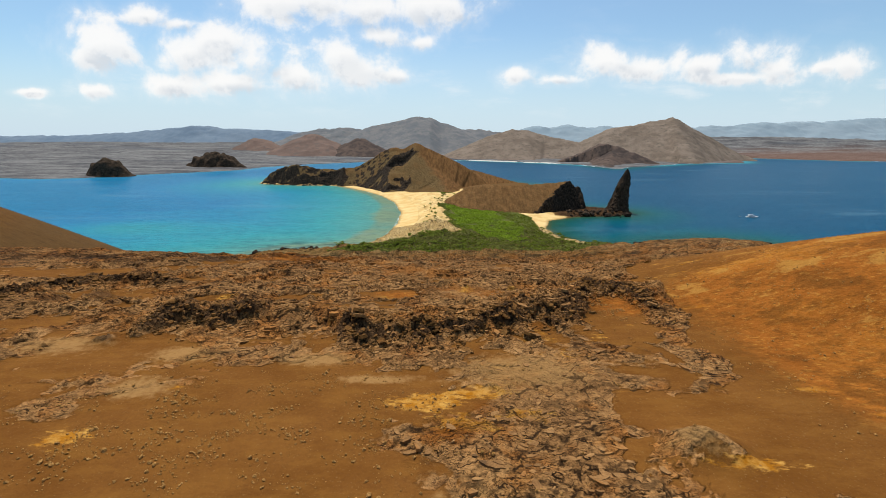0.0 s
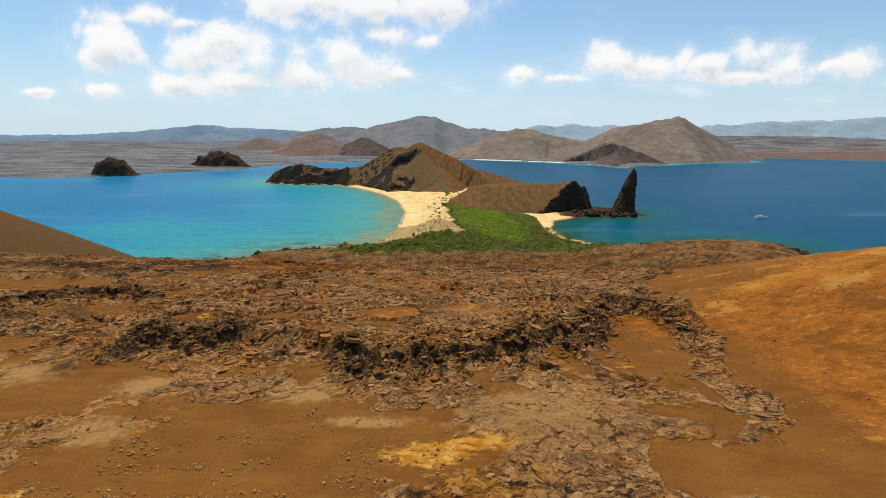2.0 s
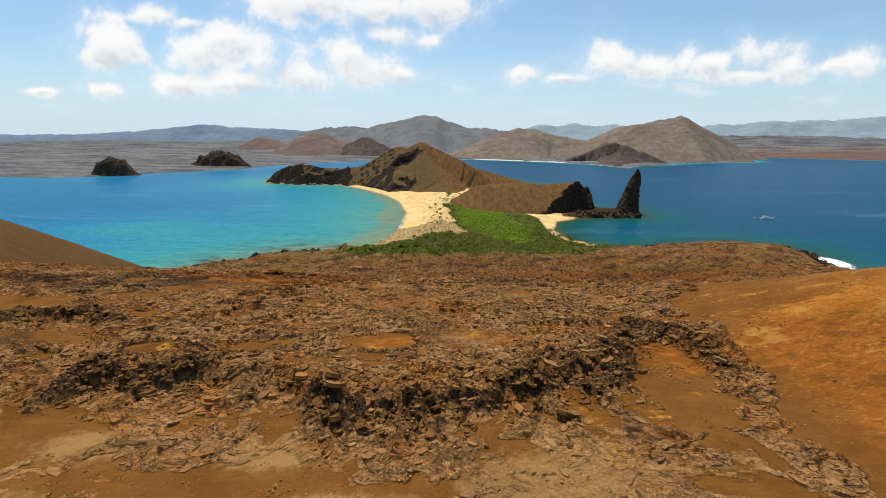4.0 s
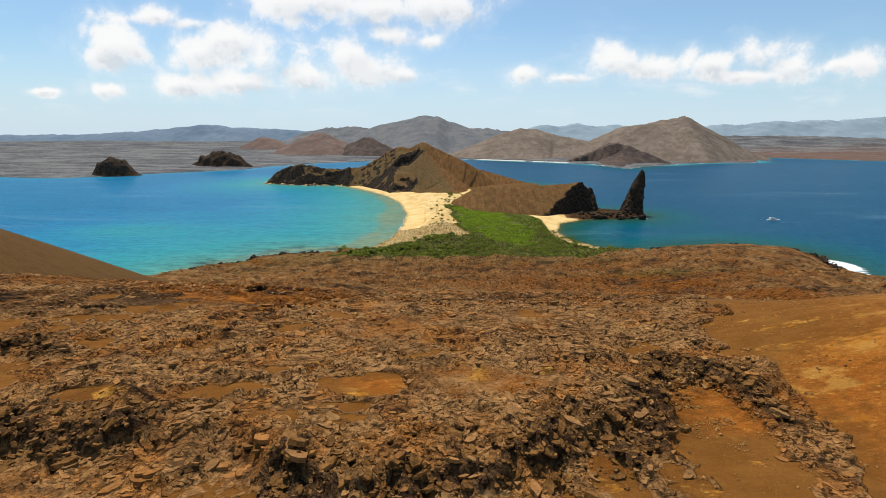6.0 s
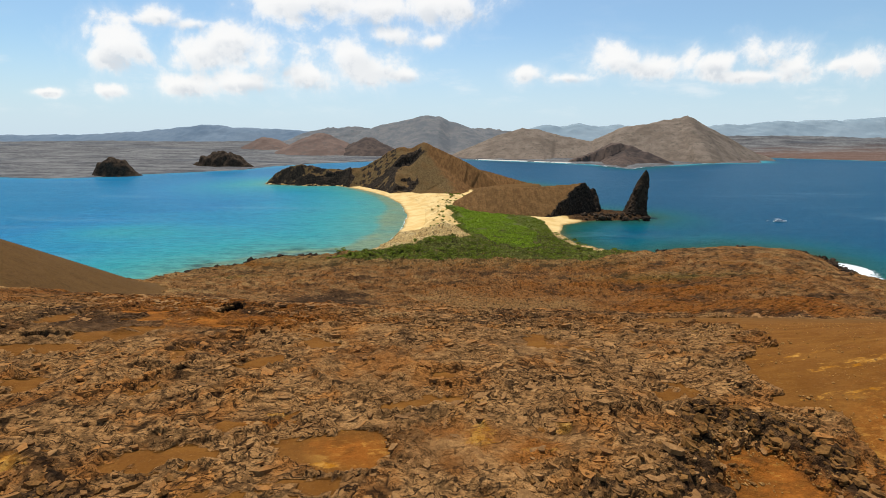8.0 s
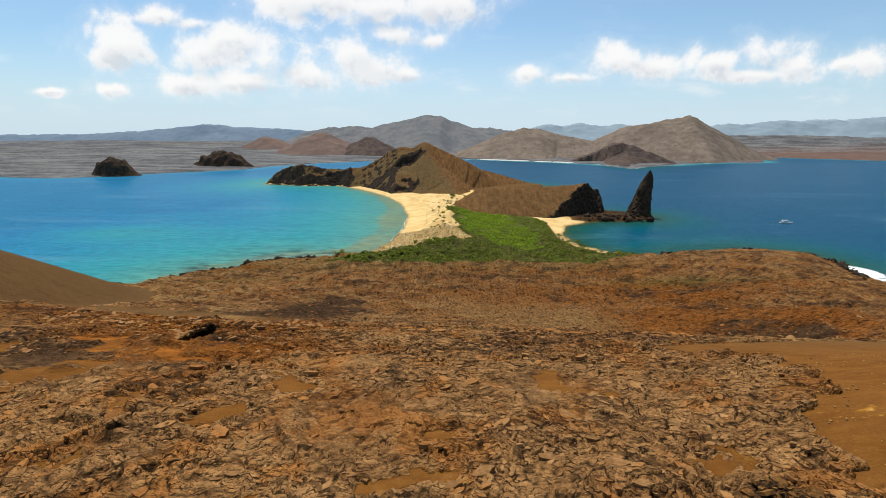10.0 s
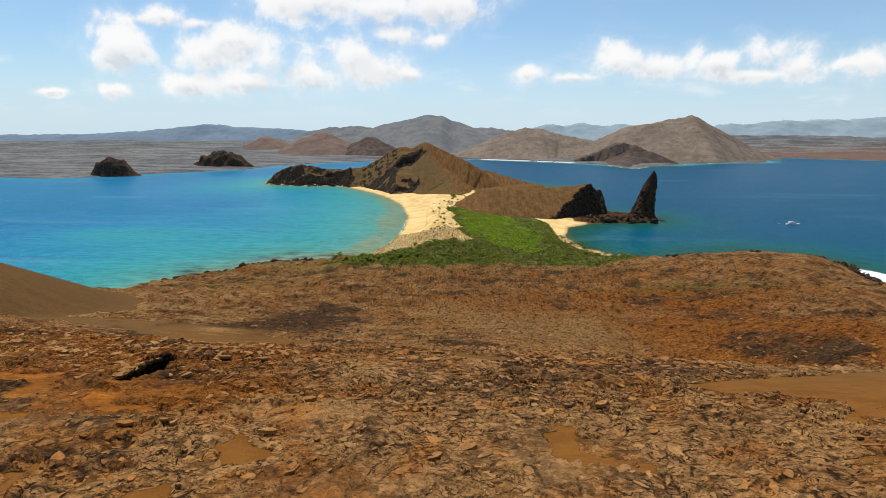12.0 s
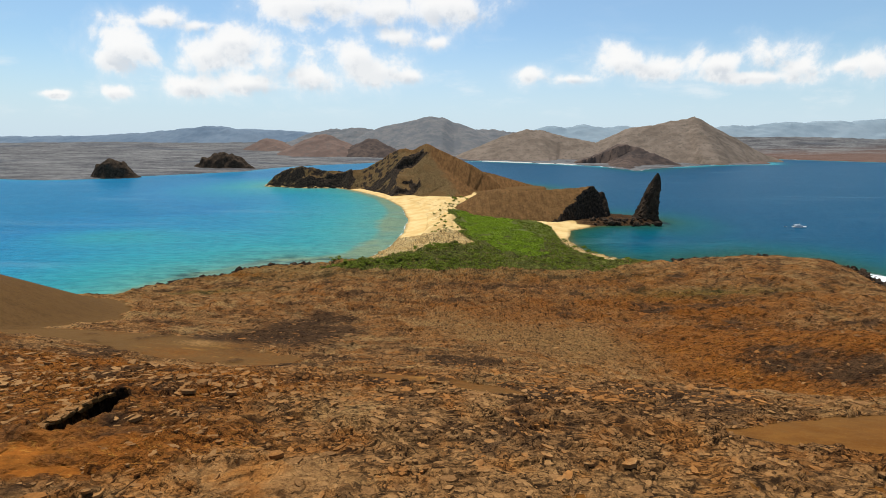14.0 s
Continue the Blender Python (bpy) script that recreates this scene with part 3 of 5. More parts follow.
# aerial haze is painted into the base colours of these two
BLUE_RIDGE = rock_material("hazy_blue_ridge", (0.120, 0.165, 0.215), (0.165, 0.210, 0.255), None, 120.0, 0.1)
FAR_RANGE = rock_material("hazy_blue_distance", (0.215, 0.275, 0.310), (0.255, 0.310, 0.340), None, 200.0, 0.1)
GREEN_LEAF = leaf_material("mangrove_leaf", (0.125, 0.195, 0.010), (0.245, 0.330, 0.020), (0.150, 0.180, 0.030))
OLIVE_LEAF = leaf_material("scrub_leaf", (0.080, 0.105, 0.008), (0.180, 0.205, 0.024), (0.185, 0.170, 0.045))
BARK = rock_material("grey_bark", (0.06, 0.045, 0.03), (0.16, 0.13, 0.10), None, 0.4)


def plain(name, color, rough=0.5, metal=0.0, spec=0.4):
    m, n = mat(name)
    p = n.place()
    n.surface(n.mix(n.noise(p, 1.7, 5), tuple(c * 0.85 for c in color), color), rough, spec=spec, metal=metal)
    return m


HULL = plain("white_hull_paint", (0.82, 0.82, 0.80), 0.35)
DECK = plain("pale_deck", (0.55, 0.50, 0.42), 0.7)
GLASS_DARK = plain("tinted_window", (0.02, 0.03, 0.04), 0.1)
SKIFF = plain("grey_rubber", (0.30, 0.31, 0.33), 0.6)
STEEL = plain("mast_metal", (0.7, 0.7, 0.7), 0.35, 0.6)

# ---- the island: outline and height ----
COAST = [(-640, -420), (-470, 60), (-345, 290), (-277, 392), (-264, 425), (-247, 448), (-220, 459), (-207, 478), (-185, 494), (-140, 506),
         (-90, 528), (-72, 590), (-64, 684), (-68, 788), (-91, 915), (-131, 1023), (-186, 1124), (-256, 1221), (-307, 1272), (-402, 1270),
         (-530, 1312), (-545, 1380), (-400, 1440), (-180, 1420), (60, 1460), (190, 1400), (276, 1300), (262, 1250), (165, 1190), (150, 1050),
         (165, 900), (262, 850), (330, 815), (357, 800), (358, 782), (322, 750), (238, 738), (184, 700), (163, 634), (167, 572),
         (197, 534), (235, 521), (300, 540), (363, 548), (420, 530), (428, 495)] + [(409, 452), (388, 412), (378, 384), (470, 250), (640, -420)]
THICKET = [(-131, 477), (-102, 500), (-45, 548), (-8, 560), (14, 578), (36, 592), (14, 640), (26, 668), (6, 706), (16, 745), (-4, 790), (8, 837), (60, 873), (109, 841), (156, 708), (149, 596), (160, 545), (215, 498), (142, 462), (62, 474), (-49, 462)]
RUBBLE = [(-43, 48), (-38, 50), (-26, 51), (-19, 52), (-13, 46), (-7, 44.5), (-1, 46), (7, 48), (14, 51), (18, 55)]
RIM = [(21, 58), (25, 65), (30, 63.5), (32.5, 59), (31.5, 55)]
LEFT_RIM = [(-76, 56), (-72, 64), (-68, 67), (-62, 70), (-55, 70), (-49, 67)]
# cinder-filled hollows: x, y, half sizes, depth of fill
HOLLOWS = [(-18, 30, 24, 9, 1.5), (-24, 18, 34, 12, 2.2), (-45, 40, 12, 8, 0.9), (-58, 61, 9, 6.5, 1.2), (-75, 77, 16, 5, 1.0), (-60, 50, 5, 3.5, 1.0), (26, 55, 5.5, 6.5, 1.6), (18, 23, 7, 7, 1.3), (18.5, 28.5, 4.5, 4.5, 2.6), (27.5, 26, 5, 6, 2.6), (15.5, 22.5, 2.2, 3, 2.4), (25.5, 19.5, 3, 1.6, 2.4),
           (43, 38, 8, 16, 2.0), (-23.5, 58.5, 4, 1.6, 0.8), (-19.5, 62, 3.2, 1.3, 0.8), (-15.5, 63.2, 3.4, 0.9, 0.8), (-8, 59.5, 3.6, 2.6, 0.8), (-4, 66, 4.0, 1.2, 0.8), (0.5, 67.5, 2.2, 1.8, 0.8),
           (-11, 60, 3, 1.4, 0.7), (10, 62, 2.6, 1.4, 0.6), (-37, 57, 4, 1.8, 0.8), (-49.4, 85.7, 4.0, 2.8, 0.9), (-54.7, 80.2, 6, 1.7, 0.9), (-50.6, 96.8, 3, 3.2, 0.9), (-64.8, 95, 3.4, 4, 0.9),
           (-32.7, 69, 2.4, 1.4, 0.8), (-22.5, 68.4, 2.6, 1.0, 0.7), (-22.9, 76.2, 2.5, 2.8, 0.9), (-34.3, 80.8, 2.2, 1.6, 0.8), (-48.7, 71.7, 2.6, 1.6, 0.8), (-18.5, 84.1, 2.4, 2.0, 0.8),
           (13.5, 86, 2.4, 3.4, 0.8), (17.5, 83, 2.0, 1.2, 0.7), (-47.4, 88.5, 3.8, 1.8, 0.8), (-55, 101, 3.4, 2.6, 0.7), (-34, 92.1, 4.0, 1.3, 0.7), (-34, 80, 1.8, 2.2, 0.7), (0, 73.5, 2.0, 1.5, 0.8),
           (-38.4, 94.7, 2.8, 1.6, 0.6), (46, 91, 6, 2.0, 0.9), (24, 70, 4, 3, 0.6)]


def left_cone(x, y):
    d = np.hypot(x + 259, y - 143.5)
    return 130.8 - 0.71 * (np.sqrt(d * d + 36.5 ** 2) - 36.5)


def right_flank(x, y):
    c, s = math.cos(-0.29), math.sin(-0.29)
    u, v = 0.34 * ((x - 133) * c + (y - 41.6) * s), 0.86 * ((y - 41.6) * c - (x - 133) * s)
    return 121.4 - (np.sqrt(u * u + v * v + 24.2 ** 2) - 24.2)


def land(x, y):
    """The broad height of the island, in metres above the sea."""
    s = y - 0.13 * np.clip(-x - 15, 0, 120)
    ks = [-400, -60, 20, 60, 84, 98, 110, 122, 145, 185, 225, 280, 340, 410, 470, 520, 2000]
    kz = [60, 104, 103.6, 103.2, 102.2, 98.6, 96.0, 92.0, 82, 64, 51, 39, 25, 13, 6.5, 5, 5]
    z = sum(np.interp(s + o, ks, kz) for o in (-9, -4.5, 0, 4.5, 9)) / 5
    z = z + 14 * bell(x, y, 320, 440, 110, 85) + 9 * bell(x, y, 138, 196, 30, 26) + 9 * bell(x, y, 225, 300, 60, 40)
    z = z - 5 * bell(x, y, -60, 160, 45, 22) - 7 * bell(x, y, -230, 385, 90, 60) - 4 * bell(x, y, -140, 440, 60, 50)
    z = z - 13 * bell(x, y, 88, 172, 48, 38)
    z = softmax(z, left_cone(x, y), 4)
    z = softmax(z, right_flank(x, y), 3)
    up = smooth(y, 470, 560)
    z = z + up * (7 * np.clip(ridged(x * 0.6, y, 34, 4, 40), 0, 2) + 3) * bell(x, y, -6, 720, 26, 190)
    z = z + up * 9 * bell(x, y, 5, 960, 70, 60)
    return z


def ledges(v, h):
    k = v / h
    return h * (np.floor(k) + smooth(k - np.floor(k), 0.7, 1.0))


def island(gx, gy):
    """Height and the surface fields of the island sheet."""
    d = shore(gx, gy, COAST)
    d = d + np.where((gy > 520) & (gy < 1240) & (np.abs(gx - 40) < 330), 1.5, 3.5) * fbm(gx, gy, 26, 4, 3)
    z = land(gx, gy)
    beach = ((gy > 515) & (gy < 1240) & (gx < 40)) | ((gy > 505) & (gy < 745) & (gx > 120) & (gx < 250))
    rise = np.where(beach, 0.4 + 0.13 * np.minimum(d, 32) + 1.1 * np.maximum(d - 32, 0), np.where(gy < 600, 0.6 + 0.2 * d + 0.004 * d * d, 0.8 + 0.9 * d + 0.01 * d * d))
    z = np.where(d > 0, np.minimum(z, rise), np.maximum(d * 0.16, -14))
    near = smooth(-(np.hypot(gx, gy - 60) - 520), -140, 60)
    fine = smooth(-(np.hypot(gx, gy - 60) - 190), -60, 30)

    # lava crust above the cinder fill: swelling flow lobes, long ledges, and broken plates that lap over one another
    wx, wy = gx + 2.6 * fbm(gx, gy, 11.0, 2, 11) + 0.35 * fbm(gx, gy, 2.8, 3, 9), gy + 2.4 * fbm(gx, gy, 11.0, 2, 12) + 0.3 * fbm(gx, gy, 2.8, 3, 10)
    f1, f2, ox, oy, who = cells(wx / 2.9, wy / 2.0, 21)
    tilt = 0.7 * oy + 0.5 * (ox * np.cos(who * 40) + oy * np.sin(who * 40))
    edge = f2 - f1
    crack = smooth(edge, 0.02, 0.16)
    saw = (wy + 2.2 * fbm(gx, gy, 6.5, 3, 26) + 0.25 * wx) / 1.9
    saw = saw - np.floor(saw)
    # foot of each ledge, where the material paints a line of shade
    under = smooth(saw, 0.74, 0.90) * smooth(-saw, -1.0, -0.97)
    slabs = smooth(fbm(gx, gy, 17, 2, 18), -0.45, 0.15)
    swell = 0.9 * fbm(gx, gy, 19, 3, 13) + 0.5 * ridged(wx, wy, 8.0, 3, 14)
    flow = swell * 1.1 + 0.45 * fbm(wx * 0.7, wy * 1.3, 4.6, 4, 19)
    k = flow / 0.52
    terrace = 0.52 * (np.floor(k) + smooth(k - np.floor(k), 0.86, 1.0) - 0.22 * (k - np.floor(k)))
    clink = smooth(fbm(gx, gy * 1.2, 9, 3, 17) + 0.25 * fbm(gx, gy, 3, 2, 25), 0.0, 0.5)
    rope = ridged(wx, wy * 1.5, 1.8, 2, 20, 0.5)
    calm = np.clip(sum(bell(gx, gy, x, y, rx, ry) for x, y, rx, ry in ((-6.5, 76, 6.5, 5), (3, 60, 7, 2.6), (8, 36, 8, 5), (-42, 42, 10, 5), (-33, 33, 5, 3), (-16, 39, 6, 2.2), (-52, 88, 12, 5), (-38, 97, 10, 6), (22, 21, 4, 3), (12, 84, 5, 4), (-14, 92, 6, 3))), 0, 0.9)
    clink, under = clink * (1 - calm), under * (1 - calm)
    lava = 0.85 * terrace + 0.4 * flow + 0.05 * rope + slabs * (0.55 * tilt + 0.25 * (who - 0.5) - 0.30 * (1 - crack)) + (0.14 + 0.30 * clink) * ((1 - saw) * smooth(saw, 0.0, 0.05) - 0.5)
    rd, ra = line_distance(gx + 3.0 * fbm(gx, gy, 7, 3, 61), gy + 3.2 * fbm(gx, gy, 7, 3, 62), RUBBLE)
    bd, ba = line_distance(gx + 1.2 * fbm(gx, gy, 4, 2, 63), gy + 1.2 * fbm(gx, gy, 4, 2, 64), RIM)
    cd, ca = line_distance(gx + 1.2 * fbm(gx, gy, 4, 2, 65), gy + 1.2 * fbm(gx, gy, 4, 2, 66), LEFT_RIM)
    band = np.exp(-(rd / 2.9) ** 2) * (1 - 0.8 * smooth(gx, -29, -24) * smooth(-gx, 12, 17)) * (0.42 + 0.85 * smooth(fbm(gx, gy, 5, 3, 67), -0.3, 0.35))
    rim = np.exp(-(bd / 2.0) ** 2)
    rim2 = np.exp(-(cd / 1.8) ** 2)
    rub = np.clip(band * 1.2 + 0.9 * rim + 0.9 * rim2, 0, 1)
    rub = np.maximum(rub, fine * 0.55 * smooth(fbm(gx, gy, 13, 3, 71), 0.42, 0.85) * smooth(gy, 50, 58) * smooth(-gx, -36, -28))
    fill = -0.15 - 0.3 * smooth(gy, 60, 80) + (0.5 - 0.25 * smooth(gy, 60, 80)) * fbm(gx, gy, 26, 2, 15)
    fill = fill - 1.2 * smooth(gy, 48, 60) * smooth(-gx, -44, -34) - 0.7 * smooth(gy, 100, 130)
    for hx, hy, rx, ry, deep in HOLLOWS:
        pool = bell(gx + 1.9 * fbm(gx, gy, 4.5, 4, 23), gy + 1.3 * fbm(gx, gy, 4.5, 4, 24), hx, hy, rx * 0.85, ry * 0.8)
        fill = np.maximum(fill, deep * 1.9 * pool - 0.1 - 3.0 * smooth(-pool, -0.22, -0.02))
    east = smooth(gx + 2.6 * fbm(gx, gy, 8, 4, 16) - np.interp(gy, [0, 20, 31, 36, 44, 49, 57, 68, 75, 81, 90, 97, 101, 104, 108, 118, 130], [26, 27, 29.5, 31.5, 33, 34.6, 36, 36, 38, 42, 49, 48, 37, 34, 50, 80, 200]), -1.0, 2.0) * smooth(-gy, -150, -100)
    cone = smooth(left_cone(gx, gy) - z, -6, 0.5) * smooth(-gx, 70, 110)
    dell = bell(gx, gy, -108, 188, 60, 16) + bell(gx, gy, -64, 172, 24, 7) + bell(gx, gy + 0.66 * gx, -3, 126, 20, 4.5)
    fill = fill + 5.0 * east + 6.0 * cone + 5.0 * smooth(dell, 0.25, 0.7)
    fill = fill - 2.3 * (bell(gx, gy, 4, 21, 9, 6) + bell(gx, gy, 11, 29, 6, 10) + bell(gx, gy, 20, 23, 3.6, 2.2) + 1.4 * bell(gx, gy, 32.5, 20, 4, 2.6) + 0.9 * bell(gx, gy, 32, 50, 3.2, 9) + 0.8 * bell(gx, gy, 29.5, 38, 2.6, 6)) - 2.0 * rub
    crust = lava - fill
    mask = np.where(gy < 48, smooth(crust, -0.25, 0.45), smooth(crust, -0.08, 0.14)) * (d > 0.5) * (gy < 640)
    step = 1.1 * smooth(gy - np.interp(gx, [-44, -26, -19, -13, -7, 7, 18], [49, 51, 52, 46, 45, 48, 55]), -1.2, 0.6) * smooth(-np.abs(gx + 12), -34, -28) * smooth(-gy, -90, -56)
    rise2 = smooth(crust, 0.0, 0.9) * (0.45 + 0.55 * smooth(gy, 38, 50)) * np.clip(0.38 + lava - 0.72 * swell, 0, 2.2)
    mound = 1.9 * bell(gx, gy, 20.5, 23, 3.2, 1.9)
    rocky = 0.5 * ridged(gx, gy, 1.5, 3, 31) + 0.35 * fbm(gx, gy, 0.7, 2, 32)
    pits = smooth(ridged(wx, wy, 9, 2, 33), 0.55, 1.15) * smooth(lava, 0.0, 0.8)
    z = z + fine * (0.75 * rise2 + step + mound + rub * (0.9 + 0.8 * rocky) - 0.35 * pits * mask + 0.03 * fbm(gx, gy, 1.2, 3, 34))
    z = z + (near - fine).clip(0, 1) * mask * (0.7 * rise2 + 1.6 * ledges(fbm(gx, gy * 1.3, 17, 5, 35) * 1.6, 0.55) + 0.9 * ridged(gx, gy, 6, 4, 36))
    # lava-tube mouths
    for cx, cy, turn, long, wide, deep in ((-41.4, 104.4, 1.72, 6.6, 3.0, 12.0), (-56.5, 84.2, 0.1, 3.4, 1.2, 3.5), (-31, 72.5, 0.2, 1.8, 0.6, 1.4), (-14, 236, 0.3, 6, 3, 4.0)):
        ex, ey = (gx - cx) * math.cos(turn) + (gy - cy) * math.sin(turn), (gy - cy) * math.cos(turn) - (gx - cx) * math.sin(turn)
        q = (ex / long) ** 2 + (ey / wide) ** 2
        z = z + 0.9 * np.exp(-q / 3) * (q > 0.9) - deep * smooth(-q, -1.08, -0.92)
    tube = ((gx + 41.4) * math.cos(1.72) + (gy - 104.4) * math.sin(1.72)) ** 2 / 6.6 ** 2 + ((gy - 104.4) * math.cos(1.72) - (gx + 41.4) * math.sin(1.72)) ** 2 / 3.0 ** 2
    pit = np.minimum(tube, ((gx + 56.5) / 3.4) ** 2 + ((gy - 84.2) / 1.2) ** 2)
    z = z + 0.8 * bell(gx, gy, -42.8, 113.0, 5.5, 2.2) * (pit > 1.0)
    # inside the tube mouths, shade is painted in as darker rock
    rub = np.maximum(np.maximum(rub, smooth(-pit, -1.22, -1.02)), 0.30 * cone + 0.10 * smooth(dell, 0.25, 0.7))
    on = d > 0
    ochre = sum(w * bell(gx, gy, x, y, rx, ry) for x, y, rx, ry, w in (
        (3.7, 61.5, 0.9, 1.7, 1.3), (11.3, 62.8, 0.9, 1.2, 1.2), (-35, 57, 1.8, 1.0, 1.1), (-16, 64.5, 2.0, 0.5, 0.9), (1.5, 66.5, 3, 0.6, 0.9), (-9, 57.5, 3.0, 0.7, 0.7), (58, 40, 9, 3, 0.8), (50, 48, 8, 2, 0.7), (62, 64, 10, 4, 0.7),
        (-3, 30, 4.2, 1.6, 1.3), (3, 31.5, 4, 1.0, 1.1), (7, 28, 3, 1.2, 0.9), (0, 26, 4, 1.0, 0.9), (-34, 25, 2.6, 1.6, 1.1), (-29, 33, 1.2, 0.7, 0.8), (6, 37, 3, 0.6, 0.8), (9, 26, 2, 1, 0.5), (14, 40, 4, 1.2, 0.6), (20, 45, 2, 2, 0.6), (24, 21, 4.5, 0.9, 1), (1, 27, 3, 1.5, 0.8), (4, 33, 3.5, 1.2, 0.6), (48, 63, 7, 3.0, 0.9), (56, 60, 9, 2, 0.7),
        (39, 54, 5, 0.7, 0.9), (43, 28, 3, 7, 0.8), (38, 32, 5, 0.7, 0.8), (12, 45, 5, 4, 0.55), (18, 33, 3, 3, 0.4), (26, 49, 1.2, 2, 0.6), (-34, 56, 2, 1.2, 0.6), (70, 70, 25, 9, 0.5), (60, 35, 16, 10, 0.6), (46, 33, 4, 14, 0.75), (52, 30, 6, 12, 0.7), (64, 52, 18, 4, 0.55),
        (100, 192, 4, 7, 0.8), (92, 178, 5, 4, 0.8), (96, 215, 14, 6, 0.5), (45, 180, 10, 12, 0.5), (60, 215, 40, 35, 0.40), (-8, 262, 14, 20, 0.35), (42, 76, 6, 1.2, 0.55), (46, 72, 6, 1.0, 0.5), (43, 81, 5, 1.5, 0.4), (40, 67, 5, 0.8, 0.5), (-8, 62, 6, 2, 0.35), (2, 61, 3, 1.5, 0.5)))
    red = sum(w * bell(gx, gy, x, y, rx, ry) for x, y, rx, ry, w in (
        (-16, 63, 3, 1, 1.0), (-7, 59, 4, 2.4, 0.8), (7, 58, 4, 2, 0.7), (28, 57, 5, 3, 1.1), (-36, 95, 8, 4, 0.8), (-48, 108, 16, 8, 0.5), (-20, 100, 14, 6, 0.45),
        (-1, 25, 4, 2, 0.9), (3, 29, 3, 2, 0.6), (26, 57, 4.5, 3.5, 1.1), (-40, 93, 14, 2.6, 0.9), (13, 48, 4, 2, 0.5), (0, 62, 4, 1.6, 0.7), (66, 45, 28, 20, 0.95), (44, 34, 6, 14, 0.8), (46, 58, 12, 7, 0.7), (75, 75, 25, 14, 0.6), (-50, 100, 12, 3, 0.7), (-30, 98, 8, 3, 0.55), (150, 420, 140, 60, 0.30), (9, 60, 3, 1.5, 0.6),
        (-10, 60, 3, 1.5, 0.35), (120, 215, 45, 40, 0.5), (-45, 115, 25, 10, 0.35), (60, 300, 120, 60, 0.25), (-190, 446, 20, 8, 0.9), (-75, 140, 40, 14, 0.6), (-60, 120, 40, 14, 0.55), (120, 190, 30, 34, 0.9), (150, 300, 80, 50, 0.4)))
    pale = sum(w * bell(gx, gy, x, y, rx, ry) for x, y, rx, ry, w in (
        (-33, 33, 5, 3, 0.75), (-16, 39, 6, 2, 0.8), (-9, 34.5, 5, 1.2, 0.7), (-50, 43, 9, 4, 0.7), (-32, 40.5, 6, 3, 0.75), (8, 36, 11, 6, 0.75), (-44, 55, 6, 4, 0.6), (0, 65, 12, 5, 0.45),
        (2, 19, 9, 4, 0.5), (20.5, 23, 4, 2.5, 0.7), (20, 230, 60, 45, 0.35), (-5, 92, 10, 4, 0.5), (-155, 295, 45, 45, 0.45), (-78, 190, 14, 10, 0.6), (-150, 470, 26, 14, 0.9), (-115, 490, 22, 12, 0.8), (60, 215, 45, 40, 0.45), (68, 78, 26, 16, 0.45), (-10, 270, 40, 40, 0.35)))
    red = red + 0.36 * (1 - cone) * (1 - east) * smooth(gy, 66, 105) * smooth(-gy, -480, -430) * (0.8 + 0.5 * fbm(gx, gy, 40, 3, 91))
    dark = 1.5 * bell(gx, gy, -56, 232, 22, 40) + 0.8 * bell(gx, gy, -75, 205, 22, 14) + 1.3 * bell(gx, gy, 8, 172, 15, 20) + 1.5 * bell(gx, gy, 128, 178, 7, 8) + 1.5 * bell(gx, gy, 112, 190, 5, 7) + 1.0 * bell(gx, gy, 146, 256, 12, 12) + 0.8 * bell(gx, gy, 60, 386, 90, 20) + 0.75 * bell(gx, gy, 290, 470, 90, 25) + 0.6 * bell(gx, gy, 33, 320, 8, 22) + 0.5 * bell(gx, gy, 220, 330, 60, 40)
    rub = np.maximum(rub, np.clip(dark * (0.85 + 0.5 * fbm(gx, gy, 14, 4, 93)), 0, 1) * 0.92)
    old = np.clip(0.20 + 0.45 * fbm(gx, gy, 26, 5, 92, 0.7) + 0.12 * smooth(gy, 78, 98), 0, 0.95) * (1 - 0.95 * np.clip(pale, 0, 1)) * (1 - 0.9 * np.clip(ochre, 0, 1))
    rub = np.maximum(rub, smooth(gy, 58, 80) * smooth(-gy, -500, -460) * old * (1 - east) * (1 - cone) * mask)
    rub = np.where(gy > 560, ((gx > 205) & (gy > 735) & (gy < 860)) * smooth(gx, 200, 225), rub)
    green = inside(gx, gy, THICKET)
    sand = on * (gy > 505) * np.where(gy > 850, smooth(-z, -24, -17), smooth(-z, -27, -21)) * ~((gx > 205) & (gy > 735)) * ~((gx > 215) & (gy < 560)) * (1 - 0.75 * green) * smooth(gy, 505, 530)
    sand = sand * smooth(-(gx - np.interp(gy, [500, 740, 880, 1000, 1200], [300, 220, 45, 75, 60])), -6, 4)
    scrub = np.maximum(green * 0.9, 0.22 * on * smooth(gy, 380, 470) * smooth(-gy, -520, -485) * smooth(-gx, -230, -150)) * (gy > 380)
    scrub = np.maximum(scrub, 0.5 * bell(gx, gy, 190, 350, 60, 25) + 0.45 * bell(gx, gy, -170, 350, 40, 25) + 0.6 * bell(gx, gy, 120, 880, 60, 40))
    wet = on * smooth(-z, -2.6, -0.8) * (1 - sand) * 0.9
    wet = np.where(beach, 0.35 * on * smooth(-d, -5, -1.0), wet)
    return z, d, dict(mask_a=(mask, rub, np.clip(ochre, 0, 1), np.clip(red, 0, 1)), mask_b=(sand, np.clip(pale, 0, 1), scrub, wet), mask_c=(np.clip(edge, 0, 1), calm, clink, under))


